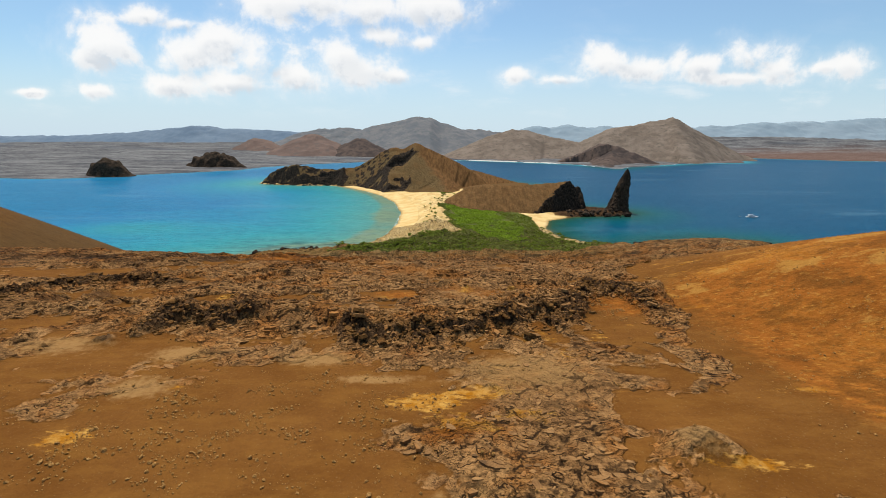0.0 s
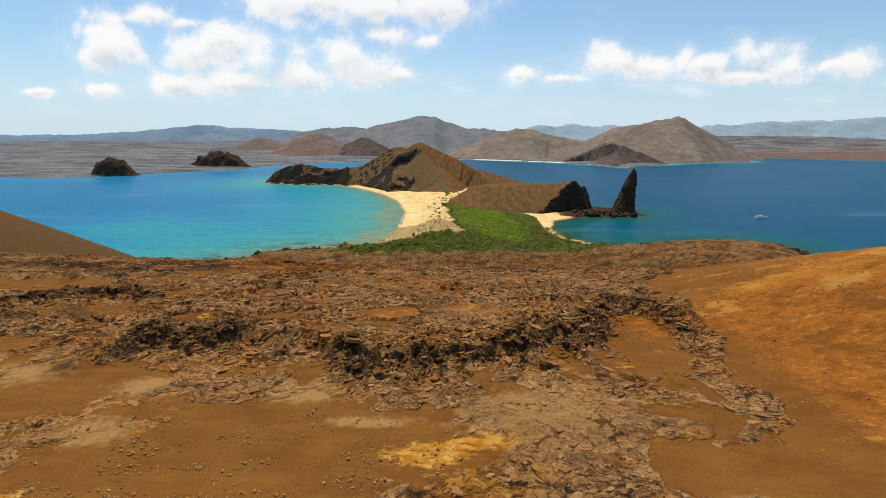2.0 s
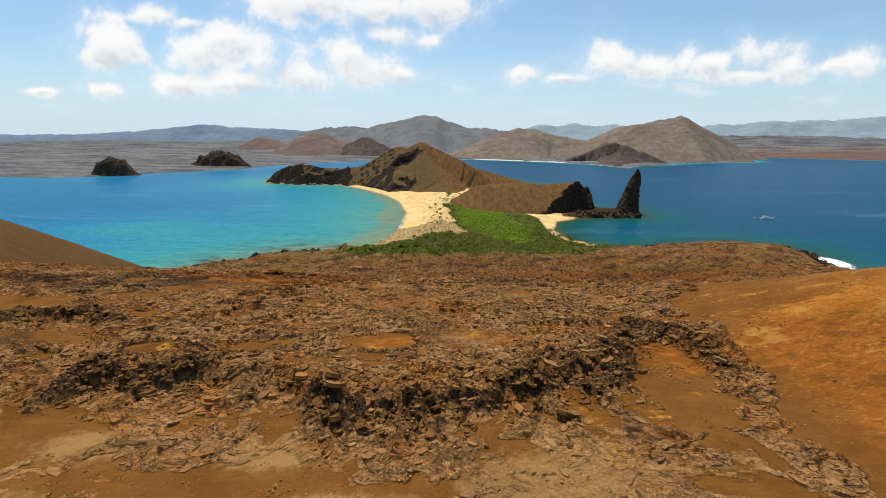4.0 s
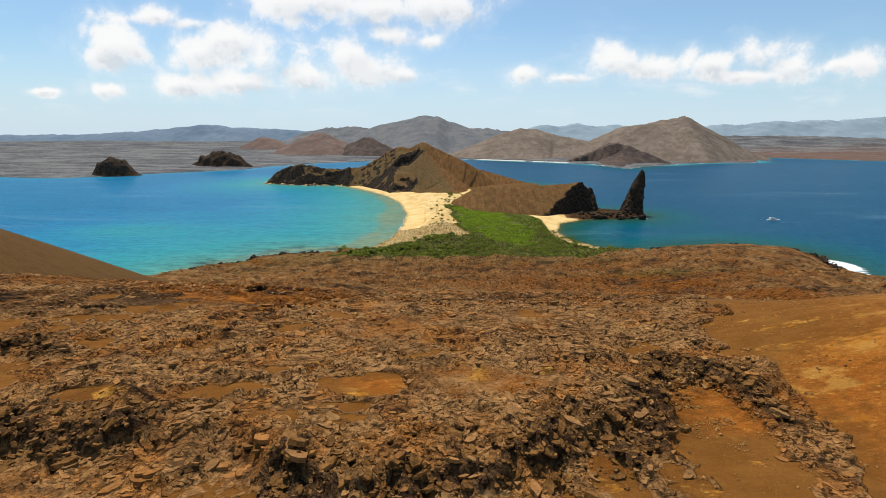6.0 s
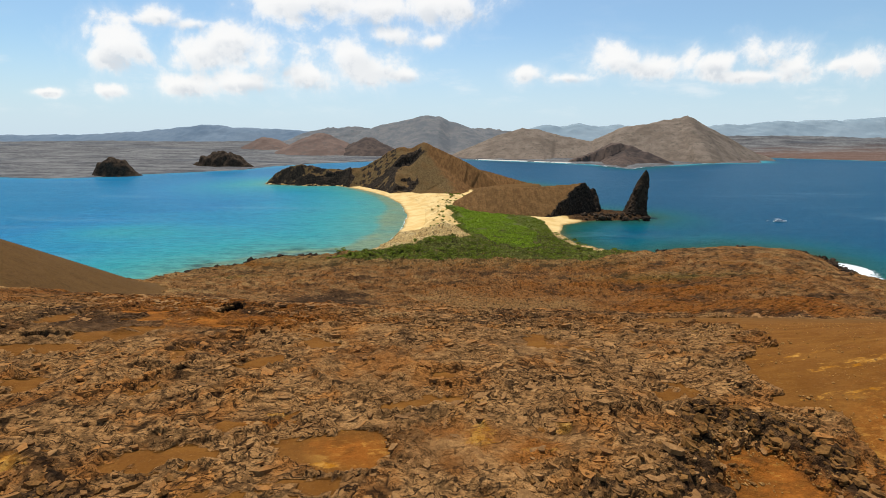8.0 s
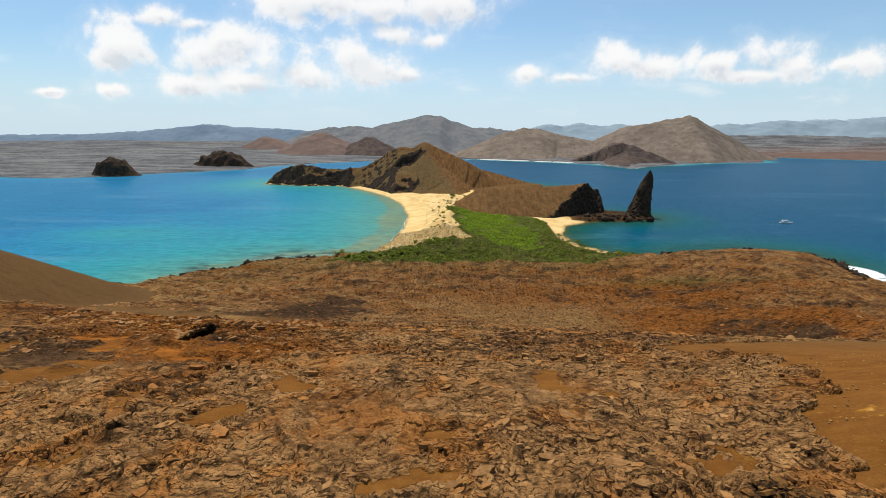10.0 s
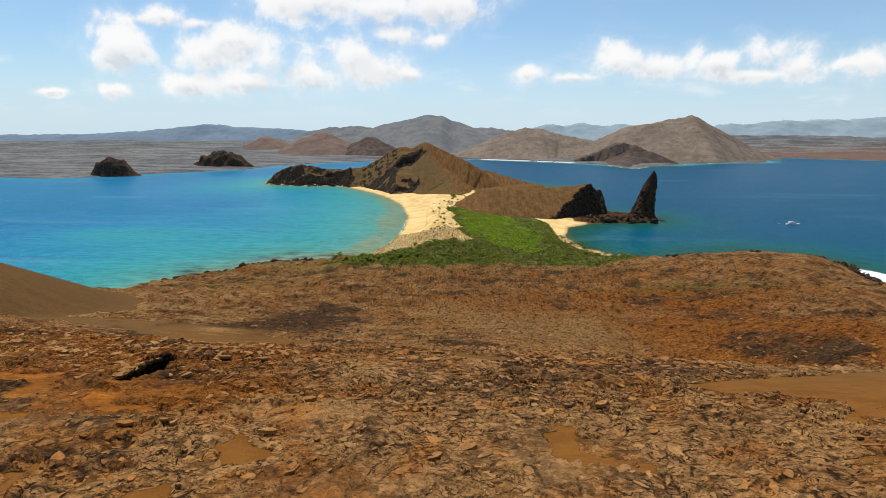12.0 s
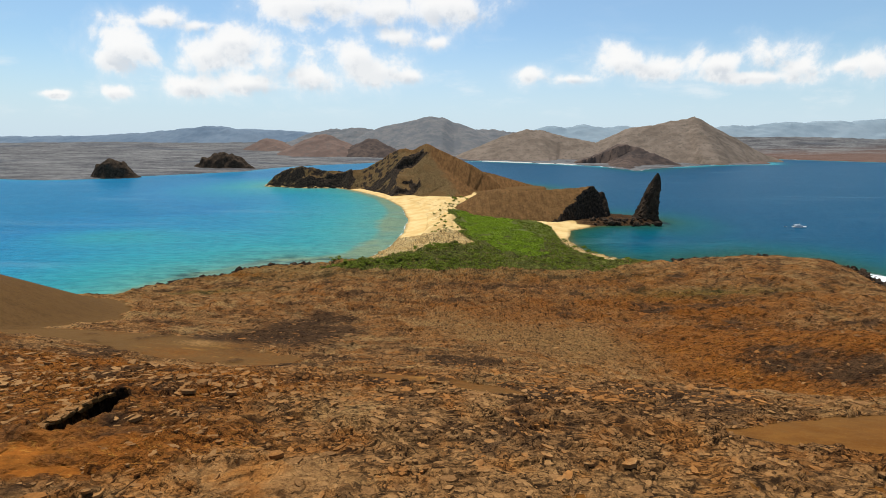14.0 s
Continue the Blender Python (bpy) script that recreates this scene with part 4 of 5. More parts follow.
def grown(lo, hi, step, end_lo, end_hi, g_lo, g_hi):
    """Evenly stepped between lo and hi, with steps that grow outside."""
    mid = list(np.arange(lo, hi, step))
    up, v, s = [], hi, step
    while v < end_hi:
        up.append(v)
        s = step + g_hi * (v - hi)
        v += s
    down, v = [], lo - step
    while v > end_lo:
        down.append(v)
        v -= step + g_lo * (lo - v)
    return np.array(down[::-1] + mid + up)


XS = grown(-42, 42, 0.25, -660, 660, 0.018, 0.018)
YS = grown(16, 110, 0.24, -430, 1480, 0.07, 0.0098)
GXY = np.meshgrid(XS, YS)
HEIGHT, INLAND, FIELDS = island(*GXY)
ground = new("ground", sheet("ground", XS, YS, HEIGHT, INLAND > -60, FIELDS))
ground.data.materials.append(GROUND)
tagged(ground, "brown volcanic island ground with lava crust and cinder", "ground", kind="structure")


def ground_height(x, y):
    i, j = np.clip(np.searchsorted(XS, x) - 1, 0, len(XS) - 2), np.clip(np.searchsorted(YS, y) - 1, 0, len(YS) - 2)
    fx, fy = (x - XS[i]) / (XS[i + 1] - XS[i]), (y - YS[j]) / (YS[j + 1] - YS[j])
    a, b = HEIGHT[j, i] * (1 - fx) + HEIGHT[j, i + 1] * fx, HEIGHT[j + 1, i] * (1 - fx) + HEIGHT[j + 1, i + 1] * fx
    return a * (1 - fy) + b * fy


# ---- the headland and the cliff at the end of the isthmus ----
CREST = [(-545, 1338, 3), (-518, 1330, 16), (-492, 1322, 42), (-462, 1320, 53), (-428, 1320, 58), (-379, 1318, 53), (-355, 1314, 46), (-300, 1305, 46), (-275, 1292, 52), (-233, 1276, 66),
         (-201, 1266, 84), (-169, 1256, 102), (-138, 1250, 108), (-114, 1250, 111), (-94, 1250, 105), (-83, 1250, 104), (-70, 1250, 116), (-60, 1250, 122.5), (-46, 1250, 116),
         (17, 1250, 88), (64, 1245, 66), (96, 1235, 47), (119, 1220, 30), (148, 1200, 8)]
SPUR = [(-60, 1250, 122), (-50, 1205, 94), (-28, 1160, 66), (-14, 1130, 52), (2, 1095, 34), (14, 1050, 16)]
TAIL = [(80, 1300, 48), (112, 1320, 42), (152, 1330, 31), (203, 1330, 16), (256, 1325, 2)]
# dark lava layers cropping out of the hillside: half width, then x, y along each
SCARPS = [(13.0, [(-56, 1226), (-72, 1217), (-104, 1205), (-118, 1186), (-146, 1178), (-180, 1182), (-205, 1190), (-240, 1200), (-276, 1215)]),
          (9.0, [(-140, 1172), (-136, 1150), (-142, 1120), (-132, 1106)]), (11.0, [(-66, 1112), (-92, 1092), (-118, 1080), (-140, 1085), (-160, 1098)]),
          (9.0, [(-210, 1185), (-190, 1160), (-168, 1140), (-150, 1120)]), (11.0, [(-355, 1300), (-320, 1288), (-285, 1275), (-255, 1250)]),
          (9.0, [(-505, 1296), (-470, 1283), (-420, 1281), (-360, 1277), (-300, 1266), (-262, 1240)]), (7.0, [(-95, 1128), (-80, 1100)])]


def steepness(z, step):
    return np.hypot(np.gradient(z, step, axis=0), np.gradient(z, step, axis=1))


def headland():
    step = 2.0
    xs, ys = np.arange(-590, 310, step), np.arange(980, 1470, step)
    x, y = np.meshgrid(xs, ys)
    west = smooth(-x, 20, 110)
    wx, wy = x + west * 5 * fbm(x, y, 40, 4, 51), y + west * 5 * fbm(x, y, 40, 4, 52)
    slope = 0.60 + 0.25 * smooth(-x, 280, 340)
    d, a = line_distance(wx, wy, CREST)
    top = np.interp(a * (len(CREST) - 1), range(len(CREST)), [p[2] for p in CREST])
    z = top - slope * (np.sqrt(d * d + 9) - 3)
    z = softmax(z, ridge(wx, wy, SPUR, 0.52, 4), 5)
    z = softmax(z, ridge(x, y, TAIL, 0.45, 4), 4)
    z = softmax(z, ridge(wx, wy, [(-135, 1160, 62), (-128, 1120, 40), (-118, 1088, 20), (-112, 1062, 5)], 0.85, 4), 3)
    z = softmax(z, ridge(wx, wy, [(-200, 1195, 60), (-190, 1160, 40), (-172, 1128, 18), (-160, 1105, 6)], 0.8, 4), 3)
    rock, drop = 0 * z, 0 * z
    bx, by = x + 9 * fbm(x, y, 26, 4, 71), y + 9 * fbm(x, y, 26, 4, 72)
    for w, pts in SCARPS:
        e, share = line_distance(bx, by, pts)
        taper = smooth(share, 0.0, 0.10) * smooth(-share, -1.0, -0.9)
        rock = np.maximum(rock, smooth(-e / w, -1.25, -0.75) * taper)
        line_y = np.interp(x, [p[0] for p in sorted(pts)], [p[1] for p in sorted(pts)])
        drop = np.maximum(drop, np.exp(-(e / (2.6 * w)) ** 2) * smooth(line_y - by, -3, 3) * taper * w * 0.9)
    z = z - drop * west * smooth(z, 4, 20) + rock * (1.6 + 2.5 * ridged(x, y, 9, 3, 73)) * 0.8
    gully = ridged(x + 0.25 * y, y * 0.30, 26, 3, 56, 0.45)
    z = z - (0.5 + 1.3 * west) * gully * smooth(z, 6, 30) + (0.5 + 1.2 * west) * fbm(x, y, 24, 4, 50, 0.5)
    d = shore(x, y, COAST)
    z = np.where(d > 0, np.minimum(z, 1.0 + np.where(x < -270, 1.5, 1.1) * (d - 20 * smooth(x, -275, -235) * smooth(-x, 30, 70)) + 2.5 * fbm(x, y, 14, 3, 57, 0.5)), d * 0.5)
    rock = np.maximum(rock, 0.75 * smooth(steepness(z, step), 1.0, 1.6) * np.where(x < -250, 0.8, west))
    rock = np.maximum(rock, smooth(-x, 275, 330) * (0.02 + 0.75 * smooth(fbm(x, y * 1.6, 34, 4, 58), -0.05, 0.40)))
    line = np.interp(y, [1050, 1095, 1130, 1160, 1205, 1250, 1300], [14, 2, -14, -28, -50, -60, -62])
    ember = np.maximum(smooth(x - line + 9 * fbm(x, y, 30, 4, 75), -10, 16), 0.8 * smooth(z - top + 16, 0, 12) * smooth(-x, 60, 90) * smooth(x, -290, -240))
    me = sheet("headland", xs, ys, z, z > 2.0 - 6 * (x < -240), dict(mask_a=(np.clip(rock, 0, 1), np.clip(ember, 0, 1), np.clip(gully * 0.4 + 0.4, 0, 1), 0 * z)))
    me.materials.append(HEADLAND)
    tagged(new("headland_hill", me), "brown cinder hill with dark lava scarps", "hill")


def sea_cliff():
    step = 1.5
    xs, ys = np.arange(-10, 320, step), np.arange(735, 945, step)
    x, y = np.meshgrid(xs, ys)
    d, a = line_distance(x, y, [(70, 880), (96, 852), (140, 828), (200, 812), (250, 802), (272, 803), (292, 806)])
    z = np.interp(a, [0, 0.167, 0.333, 0.5, 0.667, 0.833, 1], [40, 46, 45, 51, 57, 55, 44]) - 0.60 * (np.sqrt(d * d + 20) - 4.4)
    z = z - 0.8 * ridged(x + 0.4 * y, y * 0.4, 18, 3, 55, 0.45) + 0.8 * fbm(x, y, 14, 4, 54, 0.5)
    # the sheared end: everything beyond a slanting line falls to the sea
    beyond = (x - 190) * 0.66 - (y - 756) * 0.75 + 5 * fbm(x, y, 22, 4, 59) + 2.0 * ridged(x, y, 9, 3, 61)
    east_end = x - 282 + 4 * fbm(x, y, 16, 3, 60)
    cut = 2.1 * np.maximum(beyond, 0) + 1.4 * np.maximum(east_end, 0)
    face = smooth(np.maximum(beyond, east_end), -2.0, 1.5)
    z = np.where(z - cut > 0, np.minimum(z, np.maximum(z - cut + face * 2.2 * ledges(fbm(x, y, 18, 4, 62), 0.4), 2.5 - 0.02 * beyond)), z - cut)
    steep = np.maximum(face, 0.8 * smooth(steepness(z, step), 1.0, 1.6) * smooth(x, 150, 200))
    me = sheet("sea_cliff", xs, ys, z, z > 1.0, dict(mask_a=(np.clip(steep, 0, 1), 0.75 + 0 * z, 0.4 + 0 * z, 0 * z)))
    me.materials.append(HEADLAND)
    tagged(new("sea_cliff", me), "brown tuff block ending in a dark cliff", "cliff")


headland()
sea_cliff()

# ---- the sea ----
FAR_LEFT = [(-6000, 1560), (-2400, 1560), (-1498, 1500), (-1314, 1466), (-1203, 1510), (-1134, 1630), (-988, 1773), (-871, 1906), (-840, 2136), (-700, 2400),
            (-300, 2800), (147, 2960), (428, 2755), (620, 2600), (793, 2420), (854, 2065), (960, 2200), (1440, 2560), (1900, 2700), (1988, 2846),
            (2150, 3250), (2478, 3470), (2828, 2975), (6000, 2500), (6000, 5200), (-6000, 5200)]


def sea():
    xs = grown(-300, 500, 6.0, -5200, 5200, 0.03, 0.03)
    ys = grown(360, 900, 6.0, -900, 4600, 0.05, 0.02)
    x, y = np.meshgrid(xs, ys)
    d1, d2 = -shore(x, y, COAST), -shore(x, y, FAR_LEFT)
    bay = bell(x, y, -190, 720, 300, 420)
    depth = np.clip(d1 / 520, 0, 1) ** 0.7
    depth = np.clip(depth - 0.16 * bay + 0.25 * smooth(-x, 500, 1300) * (1 - bay), 0.0, 1)
    depth = depth - 0.35 * bell(x, y, -480, 640, 110, 60) - 0.25 * bell(x, y, -560, 780, 160, 40)
    side = smooth(x + 0.10 * (y - 800), 20, 160)
    side = np.where(y > 1150, smooth(x, 60, 160), side)
    depth = np.where(side > 0.5, np.clip(np.maximum(d1, 0) / 230, 0, 1) ** 0.8, depth)
    depth = np.minimum(depth, np.where(d2 > 0, 0.12 + d2 / 260, 1) + 0.3 * (1 - side))
    side = side * (1 - smooth(-d2, -90, -20) * (y > 2300))
    foam = 0.62 * np.exp(-(d1 / 3.0) ** 2) * (x < 0) * (y > 520) * (y < 1240) + 0.55 * np.exp(-(d1 / 2.5) ** 2) * ((y < 520) | (y > 1240))
    foam = foam + 1.5 * bell(x, y, 404, 424, 20, 24) + 1.3 * bell(x, y, 428, 468, 14, 22) + 1.0 * bell(x, y, 398, 395, 16, 20) + 0.9 * bell(x, y, -225, 458, 14, 3) + 0.8 * bell(x, y, 338, 752, 14, 4) + 0.9 * np.exp(-(d2 / 9) ** 2) * (x > 100)
    reef = bell(x, y, -160, 520, 70, 28) + bell(x, y, -255, 470, 30, 25) + 0.7 * bell(x, y, 300, 730, 40, 14)
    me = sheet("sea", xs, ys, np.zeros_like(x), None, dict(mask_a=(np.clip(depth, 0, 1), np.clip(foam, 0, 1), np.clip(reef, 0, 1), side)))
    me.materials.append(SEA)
    tagged(new("sea", me), "calm sea, turquoise over shallows and deep blue offshore", "sea", kind="structure")


sea()


# ---- the far shore ----
def plain_height(x, y):
    d = shore(x, y, FAR_LEFT)
    z = 3 + 0.02 * np.clip(d, 0, 3000) + 3.5 * fbm(x, y, 130, 5, 80)
    z = z + 85 * bell(x, y, -3400, 4800, 3500, 1100) + 205 * bell(x, y, 3900, 4900, 2600, 900) + 70 * bell(x, y, 0, 4800, 2500, 700)
    return np.where(d > 0, np.minimum(z, 2 + d * 0.5), np.maximum(-14, d * 0.2)), d


def far_shore():
    xs, ys = np.linspace(-5000, 5000, 500), np.concatenate([np.arange(1440, 2600, 9.0), np.arange(2600, 4700, 14.0)])
    x, y = np.meshgrid(xs, ys)
    z, d = plain_height(x, y)
    me = sheet("far_shore", xs, ys, z, d > -40)
    me.materials.append(LAVA_PLAIN)
    tagged(new("far_shore", me), "flat grey lava plain along the far shore", "lava plain", kind="structure")


far_shore()


def hill(name, label, material, crest, slope, soft, rough=0.12, wave=120, step=14, group="", base=-15, crater=None, cut=0.02):
    """A hill of its own over the far shore, from its crest line."""
    xs0, ys0, top = [p[0] for p in crest], [p[1] for p in crest], max(p[2] for p in crest)
    r = (top - base) / slope + soft + 60
    xs, ys = np.arange(min(xs0) - r, max(xs0) + r, step), np.arange(min(ys0) - r, min(max(ys0) + r, 4800), step)
    x, y = np.meshgrid(xs, ys)
    z = ridge(x, y, crest, slope, soft)
    high = np.clip((z - base) / (top - base), 0, 1)
    z = z + rough * (top - base) * fbm(x, y, wave, 5, len(crest) * 7 + int(top)) * (0.25 + high)
    gull = ridged(x, y, wave * 0.35, 3, 17 + int(top))
    z = z - cut * (top - base) * gull * np.minimum(high * 2, 1)
    if crater:
        z = z - crater[3] * bell(x, y, crater[0], crater[1], crater[2], crater[2])
    me = sheet(name, xs, ys, np.maximum(z, base), z > base)
    me.materials.append(material)
    return tagged(new(name, me), label, "hill", group)


hill("volcanic_hill", "grey volcano with scrub on its flanks", GREY_HILL, [(-560, 4250, 265), (-330, 4250, 315), (-180, 4250, 352), (-60, 4250, 345), (40, 4250, 290)], 0.42, 60, 0.012, 260, 16, crater=(-120, 4200, 60, 25), cut=0.008)
hill("volcanic_hill", "low grey volcanic hill on the lava plain", GREY_HILL, [(-1180, 4400, 225), (-870, 4400, 250), (-700, 4400, 225)], 0.35, 80, 0.06, 200, 16)
hill("cinder_cone", "reddish brown cinder cone on the lava plain", RED_CONE, [(-965, 3400, 172), (-915, 3400, 170)], 0.46, 22, 0.05, 120, 12, "cones on the plain")
hill("cinder_cone", "small dark cinder cone on the lava plain", DARK_CONE, [(-590, 3350, 142), (-560, 3350, 140)], 0.50, 20, 0.05, 100, 12, "cones on the plain")
hill("cinder_cone", "pale reddish cinder cone on the lava plain", RED_CONE, [(-1480, 3700, 148), (-1440, 3700, 143)], 0.50, 20, 0.05, 100, 12, "cones on the plain")
hill("cinder_cone", "small red cinder cone beside the far channel", RED_CONE, [(2560, 3900, 150)], 0.45, 30, 0.05, 100, 12, "cones on the plain")
hill("brown_headland", "dry brown tuff headland with rounded summit", TUFF, [(1290, 3250, 225), (1440, 3230, 246), (1620, 3200, 282), (1668, 3180, 298), (1760, 3160, 250), (1930, 3120, 150), (2120, 3060, 40)], 0.50, 30, 0.018, 160, 12, cut=0.014)
hill("brown_headland", "flat-topped dry brown hill beside the far beach", TUFF, [(470, 3350, 185), (560, 3350, 212), (680, 3350, 208), (800, 3330, 170), (1000, 3260, 130)], 0.42, 30, 0.02, 140, 12, cut=0.014)
hill("cinder_cone", "dark brown cinder cone in front of the headland", DARK_CONE, [(1010, 2620, 118), (1060, 2620, 100), (960, 2480, 40), (870, 2200, 6)], 0.42, 14, 0.08, 90, 10)
hill("grey_ridge", "low dark ridge behind the hills", GREY_HILL, [(180, 4550, 225), (400, 4550, 245), (560, 4550, 215)], 0.30, 60, 0.05, 160, 16)


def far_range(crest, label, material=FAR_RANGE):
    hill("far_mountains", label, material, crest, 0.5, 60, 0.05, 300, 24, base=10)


far_range([(900, 4720, 250), (1065, 4720, 285), (1200, 4720, 262), (1400, 4720, 296), (1600, 4720, 268), (1880, 4720, 288)], "hazy pale blue mountains on the horizon")
far_range([(2650, 4720, 270), (2900, 4720, 285), (3300, 4720, 315), (3600, 4720, 330), (4000, 4720, 345), (4600, 4720, 365), (5000, 4720, 370)], "hazy pale blue mountains on the horizon")


far_range([(-4900, 4650, 150), (-4300, 4650, 165), (-3466, 4650, 173), (-3108, 4650, 204), (-2869, 4650, 232), (-2633, 4650, 250), (-2351, 4650, 262), (-2051, 4650, 243), (-1587, 4650, 220), (-1356, 4650, 206), (-892, 4650, 188), (-300, 4650, 170)], "broad hazy blue-grey volcano far behind the plain", BLUE_RIDGE)


def far_beach():
    pts = [(180, 2955), (428, 2765), (620, 2615), (720, 2520)]
    xs, ys = np.arange(120, 800, 6.0), np.arange(2440, 3000, 6.0)
    x, y = np.meshgrid(xs, ys)
    d, a = line_distance(x, y, pts)
    gap = grad(a * 9, a * 0 + 0.5, 5)
    z = 4.6 - 0.5 * np.maximum(d - 5 - 9 * gap, 0) + 0.3 * fbm(x, y, 20, 2, 9)
    me = sheet("far_beach", xs, ys, z, (z > -1) & (gap > -0.25))
    m, n = mat("white_sand")
    n.surface(n.mix(n.noise(n.place(), 0.1, 4), (0.46, 0.43, 0.36), (0.55, 0.52, 0.45)), 0.9)
    me.materials.append(m)
    tagged(new("far_beach", me), "white sand beach on the far shore", "beach", kind="structure")


far_beach()


# ---- rocks standing in the water ----
def islet(label, cx, cy, rx, ry, top, seed):
    xs, ys = np.arange(cx - rx * 1.5, cx + rx * 1.5, 3.0), np.arange(cy - ry * 1.5, cy + ry * 1.5, 3.0)
    x, y = np.meshgrid(xs, ys)
    r = np.sqrt(((x - cx) / rx) ** 2 + ((y - cy) / ry) ** 2) + 0.09 * fbm(x, y, 30, 3, seed, 0.45)
    z = top * (smooth(-r, -1.0, -0.45) * (0.78 + 0.18 * fbm(x, y, 45, 3, seed + 4, 0.45)) + 0.25 * smooth(-r, -0.6, 0.0)) + 2.5 * fbm(x, y, 16, 3, seed + 9, 0.45) * smooth(-r, -1.05, -0.9) - 4 * smooth(r, 0.95, 1.15)
    me = sheet("rock_islet", xs, ys, z, z > -3)
    me.materials.append(BASALT)
    tagged(new("rock_islet", me), label, "rock", "dark islets")


islet("dark steep lava rock at the edge of the plain", -1172, 1580, 88, 50, 60, 90)
islet("dark rounded lava hill on the plain", -1030, 2060, 150, 70, 66, 95)


def pinnacle():
    rings, sides = 90, 96
    co = []
    for i in range(rings):
        t = i / (rings - 1)
        z = -3 + 82.5 * t
        lo = np.interp(t, [0, 0.12, 0.35, 0.6, 0.8, 0.93, 1], [-25, -21, -15, -8, -1.5, 3.5, 7.5])
        hi = np.interp(t, [0, 0.1, 0.3, 0.5, 0.62, 0.8, 0.93, 1], [20, 17, 13, 13, 14.5, 14.5, 12, 8.5])
        dep = np.interp(t, [0, 0.3, 0.7, 1], [20, 14, 8, 1.0])
        for k in range(sides):
            a = 2 * math.pi * k / sides
            q = Vector((math.cos(a) * 1.6, math.sin(a) * 1.6, z * 0.05))
            w = 1 + 0.20 * noise.fractal(q, 0.9, 2.0, 5) + 0.12 * noise.fractal(q * 4 + Vector((3, 1, 7)), 0.8, 2.0, 4)
            c, s = math.cos(a), math.sin(a)
            c, s = math.copysign(abs(c) ** 0.8, c), math.copysign(abs(s) ** 0.8, s)
            co.append(((lo + hi) / 2 + (hi - lo) / 2 * c * w, dep * s * w, z + 1.2 * noise.fractal(q * 6, 0.9, 2, 3) * (0 < i < rings - 1)))
    idx = np.arange(rings * sides).reshape(rings, sides)
    a, b = idx[:-1], idx[1:]
    f = np.stack([a, np.roll(a, -1, 1), np.roll(b, -1, 1), b], -1).reshape(-1, 4)
    me = mesh_from("rock_pinnacle", np.array(co), f)
    me.materials.append(BASALT)
    ob = tagged(new("rock_pinnacle", me), "tall pointed dark tuff pinnacle standing at the shore", "rock")
    ob.location = (338, 790, 0)
    return ob


pinnacle()


# ---- loose things ----
rng = np.random.default_rng(7)


def lump(name, seed, squash=0.6, angular=0.35):
    """A small angular stone of about one metre across."""
    bm = bmesh.new()
    bmesh.ops.create_icosphere(bm, subdivisions=1, radius=0.5)
    r = random.Random(seed)
    for v in bm.verts:
        v.co *= 1 + r.uniform(-angular, angular)
        v.co.z *= squash
    me = bpy.data.meshes.new(name)
    bm.to_mesh(me)
    bm.free()
    return me


def slab(name, seed):
    """A broken piece of lava crust of about one metre across."""
    bm = bmesh.new()
    r = random.Random(seed)
    k = r.choice((5, 6, 7))
    top, low = [], []
    for i in range(k):
        a = 2 * math.pi * (i + r.uniform(-0.3, 0.3)) / k
        d = r.uniform(0.38, 0.62)
        top.append(bm.verts.new((d * math.cos(a), d * math.sin(a) * 0.8, 0.12 + r.uniform(-0.04, 0.05))))
        low.append(bm.verts.new((d * 1.08 * math.cos(a), d * 0.86 * math.sin(a), -0.16 + r.uniform(-0.05, 0.03))))
    hub = bm.verts.new((0, 0, 0.17))
    for i in range(k):
        j = (i + 1) % k
        bm.faces.new((hub, top[i], top[j]))
        bm.faces.new((top[i], low[i], low[j], top[j]))
    bm.faces.new(low[::-1])
    bmesh.ops.bevel(bm, geom=[e for e in bm.edges if e.is_boundary is False and abs(e.calc_face_angle(0)) > 1.0][:k], offset=0.03, segments=1, affect="EDGES")
    me = bpy.data.meshes.new(name)
    bm.to_mesh(me)
    bm.free()
    return me


def turned(x, y, z, size, tip, flat=1.0):
    e = Euler((rng.normal() * tip, rng.normal() * tip, rng.uniform(0, 6.28)))
    return Matrix.LocRotScale((x, y, z), e, (size, size * rng.uniform(0.7, 1.1), size * flat))


def merged(name, shapes, poses, material):
    """Many small pieces in one mesh."""
    tri = []
    for me in shapes:
        me.calc_loop_triangles()
        v = np.array([v.co[:] for v in me.vertices])
        f = np.array([t.vertices[:] for t in me.loop_triangles])
        tri.append((v, f))
    co, faces, base = [], [], 0
    for i, m in enumerate(poses):
        v, f = tri[i % len(tri)]
        a = np.array(m)
        co.append(v @ a[:3, :3].T + a[:3, 3])
        faces.append(f + base)
        base += len(v)
    me = mesh_from(name, np.concatenate(co), np.concatenate(faces))
    me.polygons.foreach_set("use_smooth", np.zeros(len(me.polygons), bool))
    me.materials.append(material)
    return me


def along(pts, n, spread):
    """Random places scattered about a line."""
    seg = np.array(pts, float)
    length = np.concatenate([[0], np.cumsum(np.hypot(*np.diff(seg, axis=0).T))])
    s = rng.uniform(0, length[-1], n)
    return np.stack([np.interp(s, length, seg[:, 0]), np.interp(s, length, seg[:, 1])], -1) + rng.normal(size=(n, 2)) * spread


# broken lava crust on the rubble bands
SLABS = [slab("lava_slab", i) for i in range(8)]
LUMPS = [lump("stone", 40 + i) for i in range(8)]
for me in SLABS:
    me.materials.append(BLOCK)
for me in LUMPS:
    me.materials.append(STONE)
